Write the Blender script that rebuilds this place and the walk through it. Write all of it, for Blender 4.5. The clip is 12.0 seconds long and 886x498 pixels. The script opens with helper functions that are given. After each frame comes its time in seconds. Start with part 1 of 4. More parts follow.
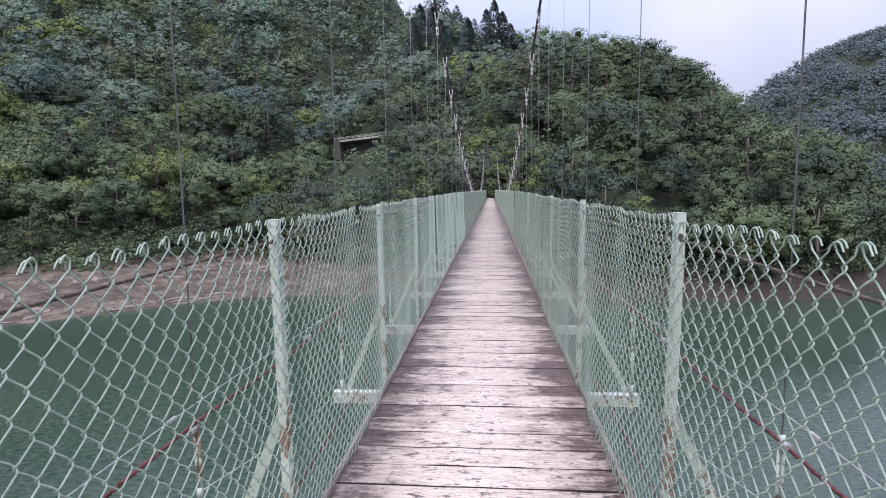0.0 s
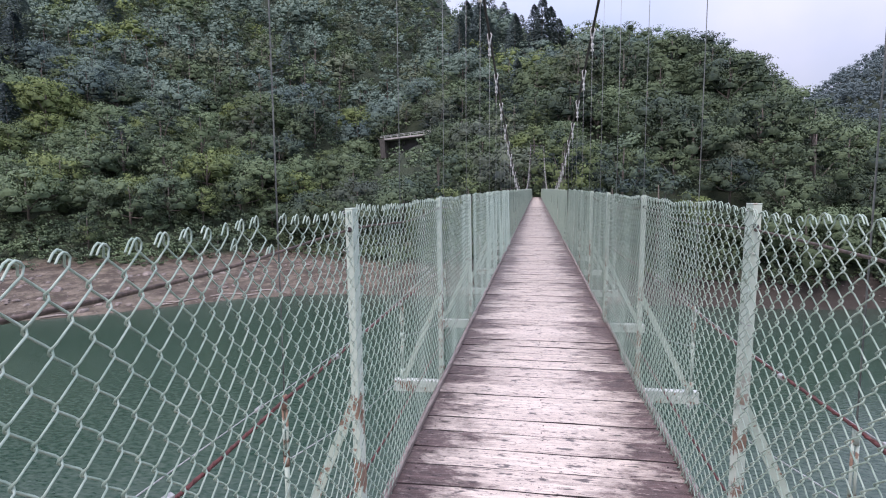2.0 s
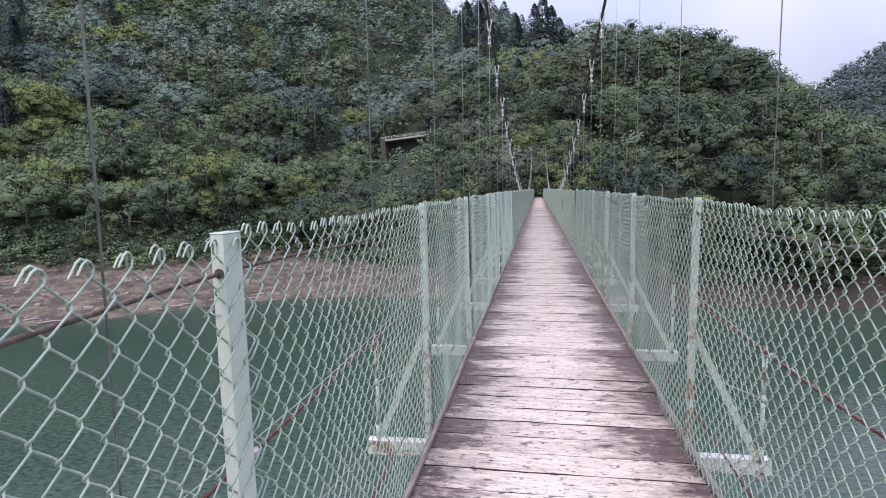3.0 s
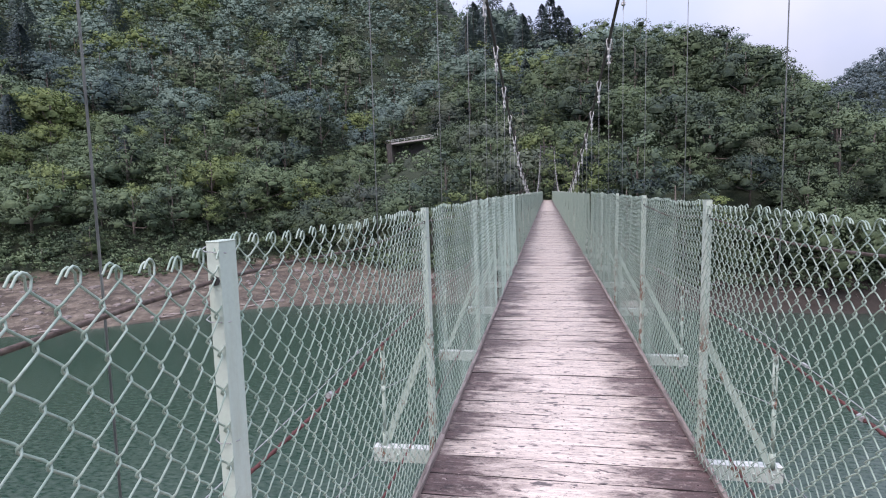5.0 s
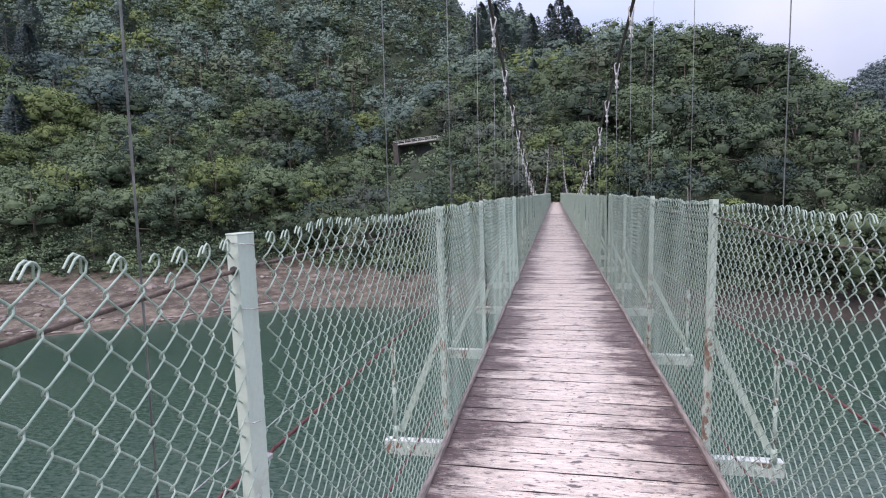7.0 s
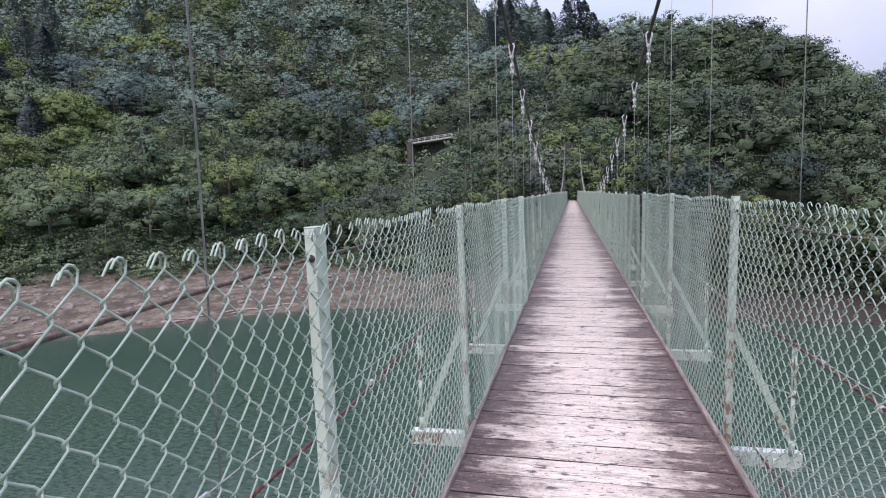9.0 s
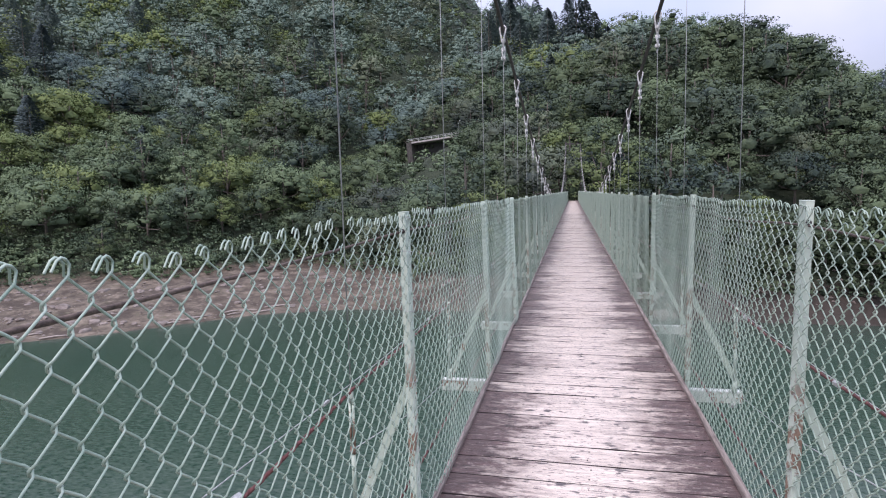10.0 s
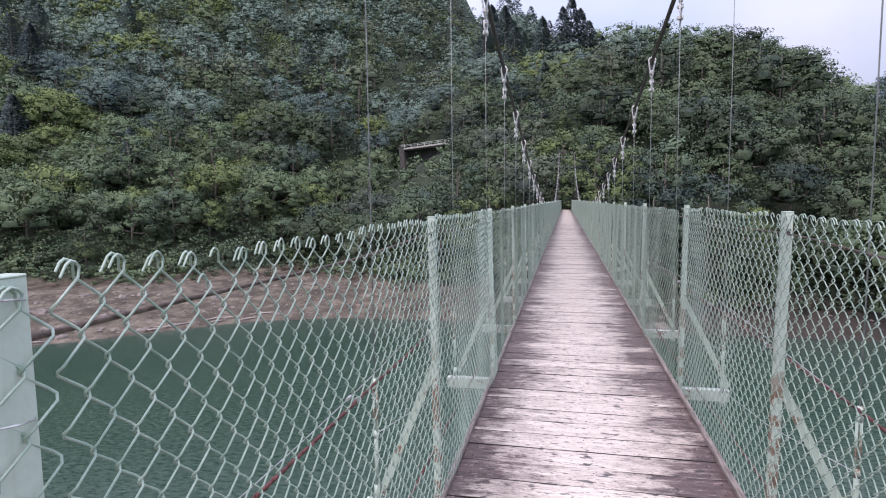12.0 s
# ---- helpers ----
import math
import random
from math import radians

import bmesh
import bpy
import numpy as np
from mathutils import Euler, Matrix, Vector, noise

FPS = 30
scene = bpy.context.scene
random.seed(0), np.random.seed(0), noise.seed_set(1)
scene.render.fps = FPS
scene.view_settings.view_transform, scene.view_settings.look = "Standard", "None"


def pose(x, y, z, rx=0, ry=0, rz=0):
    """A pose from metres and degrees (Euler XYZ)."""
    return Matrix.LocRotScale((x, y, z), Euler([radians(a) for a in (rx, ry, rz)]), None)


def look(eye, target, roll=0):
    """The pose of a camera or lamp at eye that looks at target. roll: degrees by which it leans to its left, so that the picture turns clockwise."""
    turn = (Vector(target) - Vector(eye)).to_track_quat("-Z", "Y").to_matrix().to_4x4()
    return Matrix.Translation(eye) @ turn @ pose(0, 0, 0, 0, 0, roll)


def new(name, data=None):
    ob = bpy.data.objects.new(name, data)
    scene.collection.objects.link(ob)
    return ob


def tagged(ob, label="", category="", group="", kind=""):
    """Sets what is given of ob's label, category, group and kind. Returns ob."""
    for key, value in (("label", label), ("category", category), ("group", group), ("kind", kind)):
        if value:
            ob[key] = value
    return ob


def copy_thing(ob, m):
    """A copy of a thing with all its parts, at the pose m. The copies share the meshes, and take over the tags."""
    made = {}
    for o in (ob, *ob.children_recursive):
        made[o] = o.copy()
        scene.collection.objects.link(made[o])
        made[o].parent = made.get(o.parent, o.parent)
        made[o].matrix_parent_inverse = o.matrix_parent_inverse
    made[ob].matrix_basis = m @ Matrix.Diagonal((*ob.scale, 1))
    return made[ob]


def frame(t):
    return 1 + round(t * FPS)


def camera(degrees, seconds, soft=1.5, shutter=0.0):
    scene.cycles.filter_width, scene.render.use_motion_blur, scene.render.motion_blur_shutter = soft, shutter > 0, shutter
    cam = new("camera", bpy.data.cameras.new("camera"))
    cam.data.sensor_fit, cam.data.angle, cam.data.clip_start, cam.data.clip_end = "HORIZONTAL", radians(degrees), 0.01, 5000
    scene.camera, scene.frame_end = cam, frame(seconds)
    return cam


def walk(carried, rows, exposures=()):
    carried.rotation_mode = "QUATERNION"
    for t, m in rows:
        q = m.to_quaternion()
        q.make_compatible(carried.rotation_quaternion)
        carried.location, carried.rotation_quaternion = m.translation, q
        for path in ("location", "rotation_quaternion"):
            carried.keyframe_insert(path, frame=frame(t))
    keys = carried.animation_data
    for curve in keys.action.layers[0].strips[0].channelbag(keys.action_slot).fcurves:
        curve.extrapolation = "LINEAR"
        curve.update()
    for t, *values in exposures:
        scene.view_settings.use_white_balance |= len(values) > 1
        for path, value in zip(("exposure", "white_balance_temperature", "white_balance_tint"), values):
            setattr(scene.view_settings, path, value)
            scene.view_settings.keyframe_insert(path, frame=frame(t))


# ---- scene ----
cam = camera(76.9, 12.0, 1.1)
PATH = [
    (0, (-0.001, 0.084, 1.404), (-0.173, 2.066, 1.194), -0.7),
    (0.5, (-0.035, 0.49, 1.376), (-0.287, 2.463, 1.165), -0.6),
    (1, (-0.037, 0.977, 1.367), (-0.319, 2.946, 1.157), -0.9),
    (1.5, (-0.067, 1.47, 1.378), (-0.363, 3.437, 1.17), -0.6),
    (2, (-0.105, 1.959, 1.381), (-0.433, 3.921, 1.168), -0.4),
    (2.5, (-0.114, 2.462, 1.394), (-0.446, 4.423, 1.18), -0.9),
    (3, (-0.177, 2.95, 1.389), (-0.512, 4.91, 1.179), -0.9),
    (5, (-0.158, 4.966, 1.403), (-0.525, 6.922, 1.205), -1.4),
    (5.5, (-0.187, 5.454, 1.406), (-0.561, 7.409, 1.211), -1.2),
    (6, (-0.152, 5.905, 1.415), (-0.528, 7.86, 1.22), -1.3),
    (6.5, (-0.158, 6.381, 1.394), (-0.544, 8.334, 1.203), -1.3),
    (8.5, (-0.116, 8.291, 1.42), (-0.542, 10.235, 1.222), -1.4),
    (9, (-0.175, 8.739, 1.405), (-0.625, 10.678, 1.21), -1.6),
    (9.5, (-0.144, 9.261, 1.406), (-0.601, 11.198, 1.21), -1.5),
    (10, (-0.139, 9.758, 1.407), (-0.592, 11.696, 1.212), -1.5),
    (10.5, (-0.142, 10.268, 1.425), (-0.592, 12.207, 1.231), -1.1),
    (11, (-0.131, 10.787, 1.43), (-0.579, 12.726, 1.239), -1.4),
    (11.5, (-0.171, 11.031, 1.425), (-0.598, 12.977, 1.253), -0.4),
    (12, (-0.196, 11.474, 1.417), (-0.624, 13.421, 1.246), -0.7),
]
walk(cam, [(t, look(eye, target, roll)) for t, eye, target, roll in PATH], [(0, 0.06, 6600, 34)])

# ---- light ----
world = bpy.data.worlds.new("overcast_sky")
scene.world = world
world.use_nodes = True
wn = world.node_tree.nodes
wl = world.node_tree.links
sky = wn.new("ShaderNodeTexSky")
sky.sky_type = "NISHITA"
sky.sun_disc = False
sky.sun_elevation, sky.sun_rotation = radians(58), radians(200)
sky.air_density, sky.dust_density, sky.ozone_density = 1.0, 4.0, 1.5
# a high, even cloud veil over the clear sky
veil_noise = wn.new("ShaderNodeTexNoise")
veil_noise.inputs["Scale"].default_value = 2.2
veil_noise.inputs["Detail"].default_value = 5
veil_ramp = wn.new("ShaderNodeValToRGB")
veil_ramp.color_ramp.elements[0].position, veil_ramp.color_ramp.elements[0].color = 0.3, (4.8, 6.9, 9.1, 1)
veil_ramp.color_ramp.elements[1].position, veil_ramp.color_ramp.elements[1].color = 0.65, (8.3, 9.7, 10.8, 1)
veil = wn.new("ShaderNodeMix")
veil.data_type = "RGBA"
veil.inputs[0].default_value = 0.72
wl.new(veil_noise.outputs["Fac"], veil_ramp.inputs[0])
wl.new(sky.outputs[0], veil.inputs[6])
wl.new(veil_ramp.outputs[0], veil.inputs[7])
# an overcast sky is brightest overhead
sky_way = wn.new("ShaderNodeSeparateXYZ")
wl.new(wn.new("ShaderNodeTexCoord").outputs["Generated"], sky_way.inputs[0])
zenith = wn.new("ShaderNodeMapRange")
zenith.inputs[1].default_value, zenith.inputs[2].default_value = 0.0, 1.0
zenith.inputs[3].default_value, zenith.inputs[4].default_value = 0.68, 2.6
wl.new(sky_way.outputs[2], zenith.inputs[0])
gain = wn.new("ShaderNodeVectorMath")
gain.operation = "SCALE"
wl.new(veil.outputs[2], gain.inputs[0])
wl.new(zenith.outputs[0], gain.inputs["Scale"])
wl.new(gain.outputs[0], wn["Background"].inputs[0])
wn["Background"].inputs[1].default_value = 0.1

sun = new("sun", bpy.data.lights.new("sun", "SUN"))
sun.data.energy, sun.data.angle, sun.data.color = 1.5, radians(20), (1.0, 0.96, 0.9)
sun.matrix_world = look((-20, -60, 110), (0, 30, 0))


# ---- materials ----
def node_material(name):
    m = bpy.data.materials.new(name)
    m.use_nodes = True
    return m, m.node_tree.nodes, m.node_tree.links, m.node_tree.nodes["Principled BSDF"]


def coords(n, l, scale=(1, 1, 1), world_space=False):
    mapping = n.new("ShaderNodeMapping")
    mapping.inputs["Scale"].default_value = scale
    if world_space:
        l.new(n.new("ShaderNodeNewGeometry").outputs["Position"], mapping.inputs[0])
    else:
        l.new(n.new("ShaderNodeTexCoord").outputs["Object"], mapping.inputs[0])
    return mapping.outputs[0]


def noise_tex(n, l, vec, scale, detail=5, rough=0.6):
    t = n.new("ShaderNodeTexNoise")
    t.inputs["Scale"].default_value, t.inputs["Detail"].default_value, t.inputs["Roughness"].default_value = scale, detail, rough
    l.new(vec, t.inputs["Vector"])
    return t.outputs["Fac"]


def ramp(n, l, fac, *stops):
    r = n.new("ShaderNodeValToRGB")
    e = r.color_ramp.elements
    while len(e) < len(stops):
        e.new(0.5)
    for i, (p, c) in enumerate(stops):
        e[i].position = p
        e[i].color = (*c, 1) if isinstance(c, tuple) else (c, c, c, 1)
    l.new(fac, r.inputs[0])
    return r.outputs[0]


def mix(n, l, fac, a, b, kind="MIX"):
    m = n.new("ShaderNodeMix")
    m.data_type, m.blend_type = "RGBA", kind
    for sock, v in ((m.inputs[0], fac), (m.inputs[6], a), (m.inputs[7], b)):
        if isinstance(v, (int, float)):
            sock.default_value = v
        elif isinstance(v, tuple):
            sock.default_value = (*v, 1)
        else:
            l.new(v, sock)
    return m.outputs[2]


def math_node(n, l, op, a, b=0.0):
    m = n.new("ShaderNodeMath")
    m.operation = op
    for sock, v in zip(m.inputs, (a, b)):
        if isinstance(v, (int, float)):
            sock.default_value = v
        else:
            l.new(v, sock)
    return m.outputs[0]


def bump(n, l, bsdf, height, strength, distance):
    b = n.new("ShaderNodeBump")
    b.inputs["Strength"].default_value, b.inputs["Distance"].default_value = strength, distance
    l.new(height, b.inputs["Height"])
    l.new(b.outputs[0], bsdf.inputs["Normal"])


def painted_steel(name, paint, rust_amount, low=None):
    """Pale paint over steel, blistered and rusted; low: the height range in which the rust sits."""
    m, n, l, b = node_material(name)
    vec = coords(n, l, world_space=True)
    fine = noise_tex(n, l, vec, 90, 4)
    broad = noise_tex(n, l, vec, 9, 6, 0.7)
    streak = noise_tex(n, l, coords(n, l, (30, 30, 4), True), 1.0, 4)
    colour = mix(n, l, fine, tuple(c * 0.86 for c in paint), tuple(min(1, c * 1.08) for c in paint))
    colour = mix(n, l, ramp(n, l, streak, (0.5, 0.0), (0.8, 0.45)), colour, tuple(c * q for c, q in zip(paint, (0.72, 0.66, 0.55))))
    patch = ramp(n, l, broad, (0.62 - rust_amount, 0.0), (0.65 - rust_amount, 1.0))
    if low:
        sep = n.new("ShaderNodeSeparateXYZ")
        l.new(n.new("ShaderNodeNewGeometry").outputs["Position"], sep.inputs[0])
        band = n.new("ShaderNodeMapRange")
        band.inputs[1].default_value, band.inputs[2].default_value = low[1] + 0.1, low[1] - 0.1
        l.new(sep.outputs[2], band.inputs[0])
        patch = math_node(n, l, "MULTIPLY", patch, band.outputs[0])
    rust = mix(n, l, noise_tex(n, l, vec, 40), (0.09, 0.048, 0.036), (0.42, 0.29, 0.20))
    l.new(mix(n, l, patch, colour, rust), b.inputs["Base Color"])
    l.new(ramp(n, l, patch, (0, 0.42), (1, 0.85)), b.inputs["Roughness"])
    bump(n, l, b, mix(n, l, 0.5, broad, fine), 0.35, 0.004)
    return m


MINT = painted_steel("mint_paint", (0.48, 0.59, 0.49), 0.03)
MINT_RUSTY = painted_steel("mint_paint_rusted_low", (0.55, 0.655, 0.555), 0.125, (0, 0.70))
BEAM = painted_steel("beam_paint", (0.58, 0.66, 0.58), 0.08)


def wire_material(name, a, b_colour, rough, metal, scale=60):
    m, n, l, b = node_material(name)
    vec = coords(n, l, world_space=True)
    f = ramp(n, l, noise_tex(n, l, vec, scale, 4, 0.7), (0.38, a), (0.66, b_colour))
    l.new(f, b.inputs["Base Color"])
    b.inputs["Roughness"].default_value, b.inputs["Metallic"].default_value = rough, metal
    bump(n, l, b, noise_tex(n, l, vec, 300, 2), 0.3, 0.001)
    return m


COATED = wire_material("green_coated_wire", (0.265, 0.375, 0.295), (0.43, 0.53, 0.435), 0.4, 0.0, 14)
CABLE = wire_material("weathered_cable", (0.045, 0.042, 0.04), (0.15, 0.13, 0.115), 0.6, 0.3)
OLD_ROPE = wire_material("brown_weathered_rope", (0.06, 0.042, 0.034), (0.17, 0.125, 0.10), 0.7, 0.1)
RUST = wire_material("rusty_cable", (0.07, 0.024, 0.022), (0.18, 0.055, 0.05), 0.75, 0.1, 35)
ZINC = wire_material("galvanised_wire", (0.30, 0.31, 0.30), (0.60, 0.61, 0.58), 0.45, 0.5)
BRIGHT = wire_material("bright_zinc", (0.50, 0.51, 0.49), (0.85, 0.86, 0.82), 0.5, 0.1, 40)
PALE = wire_material("pale_steel", (0.45, 0.5, 0.46), (0.72, 0.74, 0.70), 0.5, 0.0)
HANGER = wire_material("hanger_rod", (0.2, 0.22, 0.22), (0.42, 0.45, 0.43), 0.5, 0.2, 6)


def plank_material(name):
    m, n, l, b = node_material(name)
    info = n.new("ShaderNodeObjectInfo")
    geo = n.new("ShaderNodeNewGeometry")
    shift = n.new("ShaderNodeVectorMath")
    shift.operation = "ADD"
    comb = n.new("ShaderNodeCombineXYZ")
    l.new(math_node(n, l, "MULTIPLY", info.outputs["Random"], 40.0), comb.inputs[0])
    l.new(geo.outputs["Position"], shift.inputs[0])
    l.new(comb.outputs[0], shift.inputs[1])

    def stretched(sc, scale, detail=6, rough=0.65):
        mp = n.new("ShaderNodeMapping")
        mp.inputs["Scale"].default_value = sc
        l.new(shift.outputs[0], mp.inputs[0])
        return noise_tex(n, l, mp.outputs[0], scale, detail, rough)

    grain = mix(n, l, 0.45, stretched((1.3, 15, 6), 1.6, 5, 0.7), stretched((2.2, 60, 10), 1.6, 6, 0.7))
    fibre = stretched((5, 230, 30), 1.5, 3)
    stain = stretched((2.0, 3.2, 4.0), 1.6)
    blotch = stretched((4.0, 11.0, 5.0), 2.0, 8, 0.75)
    chips = stretched((11.0, 34.0, 8.0), 1.6, 6, 0.75)
    sep = n.new("ShaderNodeSeparateXYZ")
    l.new(geo.outputs["Position"], sep.inputs[0])
    # wear and painted sky sheen pale the walked middle; dark, damp towards the edges
    off = math_node(n, l, "ABSOLUTE", math_node(n, l, "ADD", sep.outputs[0], 0.08))
    wear_sheen = math_node(n, l, "SUBTRACT", 1.17, math_node(n, l, "MULTIPLY", off, 1.5))
    for tex, amount in ((stain, 1.5), (blotch, 1.5), (chips, 1.0), (grain, 0.3), (info.outputs["Random"], 0.42)):
        wear_sheen = math_node(n, l, "ADD", wear_sheen, math_node(n, l, "MULTIPLY", math_node(n, l, "SUBTRACT", tex, 0.5), amount))
    wear_sheen = ramp(n, l, wear_sheen, (0.30, 0.0), (0.50, 0.5), (0.84, 1.0))
    dark = mix(n, l, ramp(n, l, grain, (0.36, 0.0), (0.66, 1.0)), (0.028, 0.015, 0.013), (0.215, 0.138, 0.126))
    pale = mix(n, l, ramp(n, l, grain, (0.34, 0.0), (0.62, 1.0)), (0.50, 0.395, 0.325), (0.93, 0.80, 0.665))
    colour = mix(n, l, wear_sheen, dark, pale)
    colour = mix(n, l, ramp(n, l, fibre, (0.36, 0.6), (0.46, 0.0)), colour, (0.06, 0.038, 0.034))
    # scuffs: dark chips in the worn middle, pale ones in the dark wood
    colour = mix(n, l, ramp(n, l, chips, (0.565, 0.0), (0.595, 0.85)), colour, (0.085, 0.055, 0.05))
    colour = mix(n, l, ramp(n, l, chips, (0.395, 0.6), (0.425, 0.0)), colour, (0.55, 0.45, 0.40))
    # long drying cracks along the grain
    split = math_node(n, l, "ABSOLUTE", math_node(n, l, "SUBTRACT", stretched((0.9, 26, 4), 1.0, 3), 0.5))
    split = math_node(n, l, "MULTIPLY", ramp(n, l, split, (0.0, 1.0), (0.012, 0.0)), ramp(n, l, stretched((3, 5, 3), 1.7, 2), (0.52, 0.0), (0.6, 1.0)))
    colour = mix(n, l, split, colour, (0.025, 0.016, 0.015))
    knots = ramp(n, l, stretched((7, 16, 8), 1.3, 2), (0.605, 0.0), (0.66, 0.9))
    colour = mix(n, l, knots, colour, (0.045, 0.028, 0.026))
    l.new(colour, b.inputs["Base Color"])
    l.new(ramp(n, l, mix(n, l, 0.5, stain, grain), (0.35, 0.24), (0.65, 0.46)), b.inputs["Roughness"])
    l.new(ramp(n, l, wear_sheen, (0.0, 0.05), (1.0, 0.7)), b.inputs["Coat Weight"])
    b.inputs["Coat Roughness"].default_value = 0.26
    bump(n, l, b, mix(n, l, 0.5, grain, fibre), 0.8, 0.006)
    return m


PLANK = plank_material("wet_worn_planks")


def plain_noise(name, a, c, scale, rough, stretch=(1, 1, 1), strength=0.4, distance=0.02):
    m, n, l, b = node_material(name)
    vec = coords(n, l, stretch, True)
    f = noise_tex(n, l, vec, scale, 8, 0.7)
    l.new(ramp(n, l, f, (0.3, a), (0.7, c)), b.inputs["Base Color"])
    b.inputs["Roughness"].default_value = rough
    bump(n, l, b, f, strength, distance)
    return m


EDGE_WOOD = plain_noise("edge_timber", (0.065, 0.046, 0.04), (0.43, 0.36, 0.315), 14, 0.6, (6, 0.5, 6), 0.5, 0.004)
CONCRETE = plain_noise("old_concrete", (0.28, 0.27, 0.25), (0.5, 0.49, 0.46), 1.4, 0.85)
# concrete darkened in colour for the shade under the road bridge
SHADED_CONCRETE = plain_noise("shaded_concrete", (0.03, 0.03, 0.027), (0.12, 0.115, 0.10), 1.4, 0.9)
DARK_STEEL = plain_noise("dark_steel", (0.03, 0.03, 0.03), (0.09, 0.085, 0.08), 4, 0.7)
GRIME = plain_noise("joint_grime", (0.012, 0.009, 0.009), (0.04, 0.03, 0.028), 30, 0.95)
NAIL = plain_noise("nail_iron", (0.02, 0.015, 0.014), (0.07, 0.05, 0.045), 80, 0.6)
BARK = plain_noise("bark", (0.07, 0.06, 0.05), (0.25, 0.22, 0.19), 3, 0.9, (4, 4, 0.6), 0.6, 0.03)
ROCK = plain_noise("shore_rock", (0.10, 0.085, 0.072), (0.33, 0.285, 0.25), 1.1, 0.9, (1, 1, 2), 0.8, 0.1)
DRIFT = plain_noise("driftwood", (0.2, 0.17, 0.15), (0.5, 0.45, 0.4), 3, 0.9)


def foliage(name, deep, light):
    """Leaf mass: fine leaf clusters in colour and relief, each spray and each tree a little different."""
    m, n, l, b = node_material(name)
    geo = n.new("ShaderNodeNewGeometry")
    info = n.new("ShaderNodeObjectInfo")
    vec = coords(n, l, world_space=True)
    broad = noise_tex(n, l, vec, 0.09, 3)
    cluster = noise_tex(n, l, vec, 1.1, 5, 0.7)
    leafy = noise_tex(n, l, vec, 3.6, 4, 0.75)
    f = math_node(n, l, "MULTIPLY", geo.outputs["Random Per Island"], 0.08)
    for tex, amount in ((broad, 0.8), (cluster, 0.42), (leafy, 0.2), (info.outputs["Random"], 0.32)):
        f = math_node(n, l, "ADD", f, math_node(n, l, "MULTIPLY", tex, amount))
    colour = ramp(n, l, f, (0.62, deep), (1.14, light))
    l.new(colour, b.inputs["Base Color"])
    b.inputs["Roughness"].default_value = 0.65
    b.inputs["Specular IOR Level"].default_value = 0.15
    bump(n, l, b, leafy, 0.4, 0.1)
    thin = n.new("ShaderNodeBsdfTranslucent")
    l.new(colour, thin.inputs[0])
    both = n.new("ShaderNodeMixShader")
    both.inputs[0].default_value = 0.1
    l.new(b.outputs[0], both.inputs[1])
    l.new(thin.outputs[0], both.inputs[2])
    l.new(both.outputs[0], n["Material Output"].inputs[0])
    return m


# the blue in these leaf colours stands in for haze and bluish shade
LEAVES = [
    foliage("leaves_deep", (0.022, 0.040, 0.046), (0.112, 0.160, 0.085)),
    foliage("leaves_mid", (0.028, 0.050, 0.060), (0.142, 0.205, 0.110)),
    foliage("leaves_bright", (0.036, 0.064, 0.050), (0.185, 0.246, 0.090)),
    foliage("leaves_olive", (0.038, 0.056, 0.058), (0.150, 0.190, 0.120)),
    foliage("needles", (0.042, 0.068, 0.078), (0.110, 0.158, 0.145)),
    foliage("leaves_haze_blue", (0.046, 0.082, 0.098), (0.168, 0.244, 0.192)),
    foliage("far_haze_leaves", (0.088, 0.130, 0.145), (0.135, 0.185, 0.185)),
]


def water_material():
    m, n, l, b = node_material("lake_water")
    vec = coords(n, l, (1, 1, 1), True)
    # ripple light is painted in as paler and darker streaks of the base colour
    painted_chop = noise_tex(n, l, coords(n, l, (0.8, 1.6, 1), True), 2.4, 4, 0.65)
    tone = mix(n, l, 0.6, noise_tex(n, l, vec, 0.03, 3), ramp(n, l, painted_chop, (0.36, 0.2), (0.64, 0.8)))
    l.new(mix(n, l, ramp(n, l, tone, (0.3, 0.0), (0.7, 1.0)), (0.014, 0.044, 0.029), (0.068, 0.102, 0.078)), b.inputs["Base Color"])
    b.inputs["Roughness"].default_value = 0.06
    b.inputs["IOR"].default_value = 1.33
    ripples = mix(n, l, 0.4, noise_tex(n, l, coords(n, l, (1.0, 1.7, 1), True), 2.6, 2, 0.5), noise_tex(n, l, vec, 0.5, 2, 0.5))
    bump(n, l, b, ripples, 0.7, 0.06)
    return m


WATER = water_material()


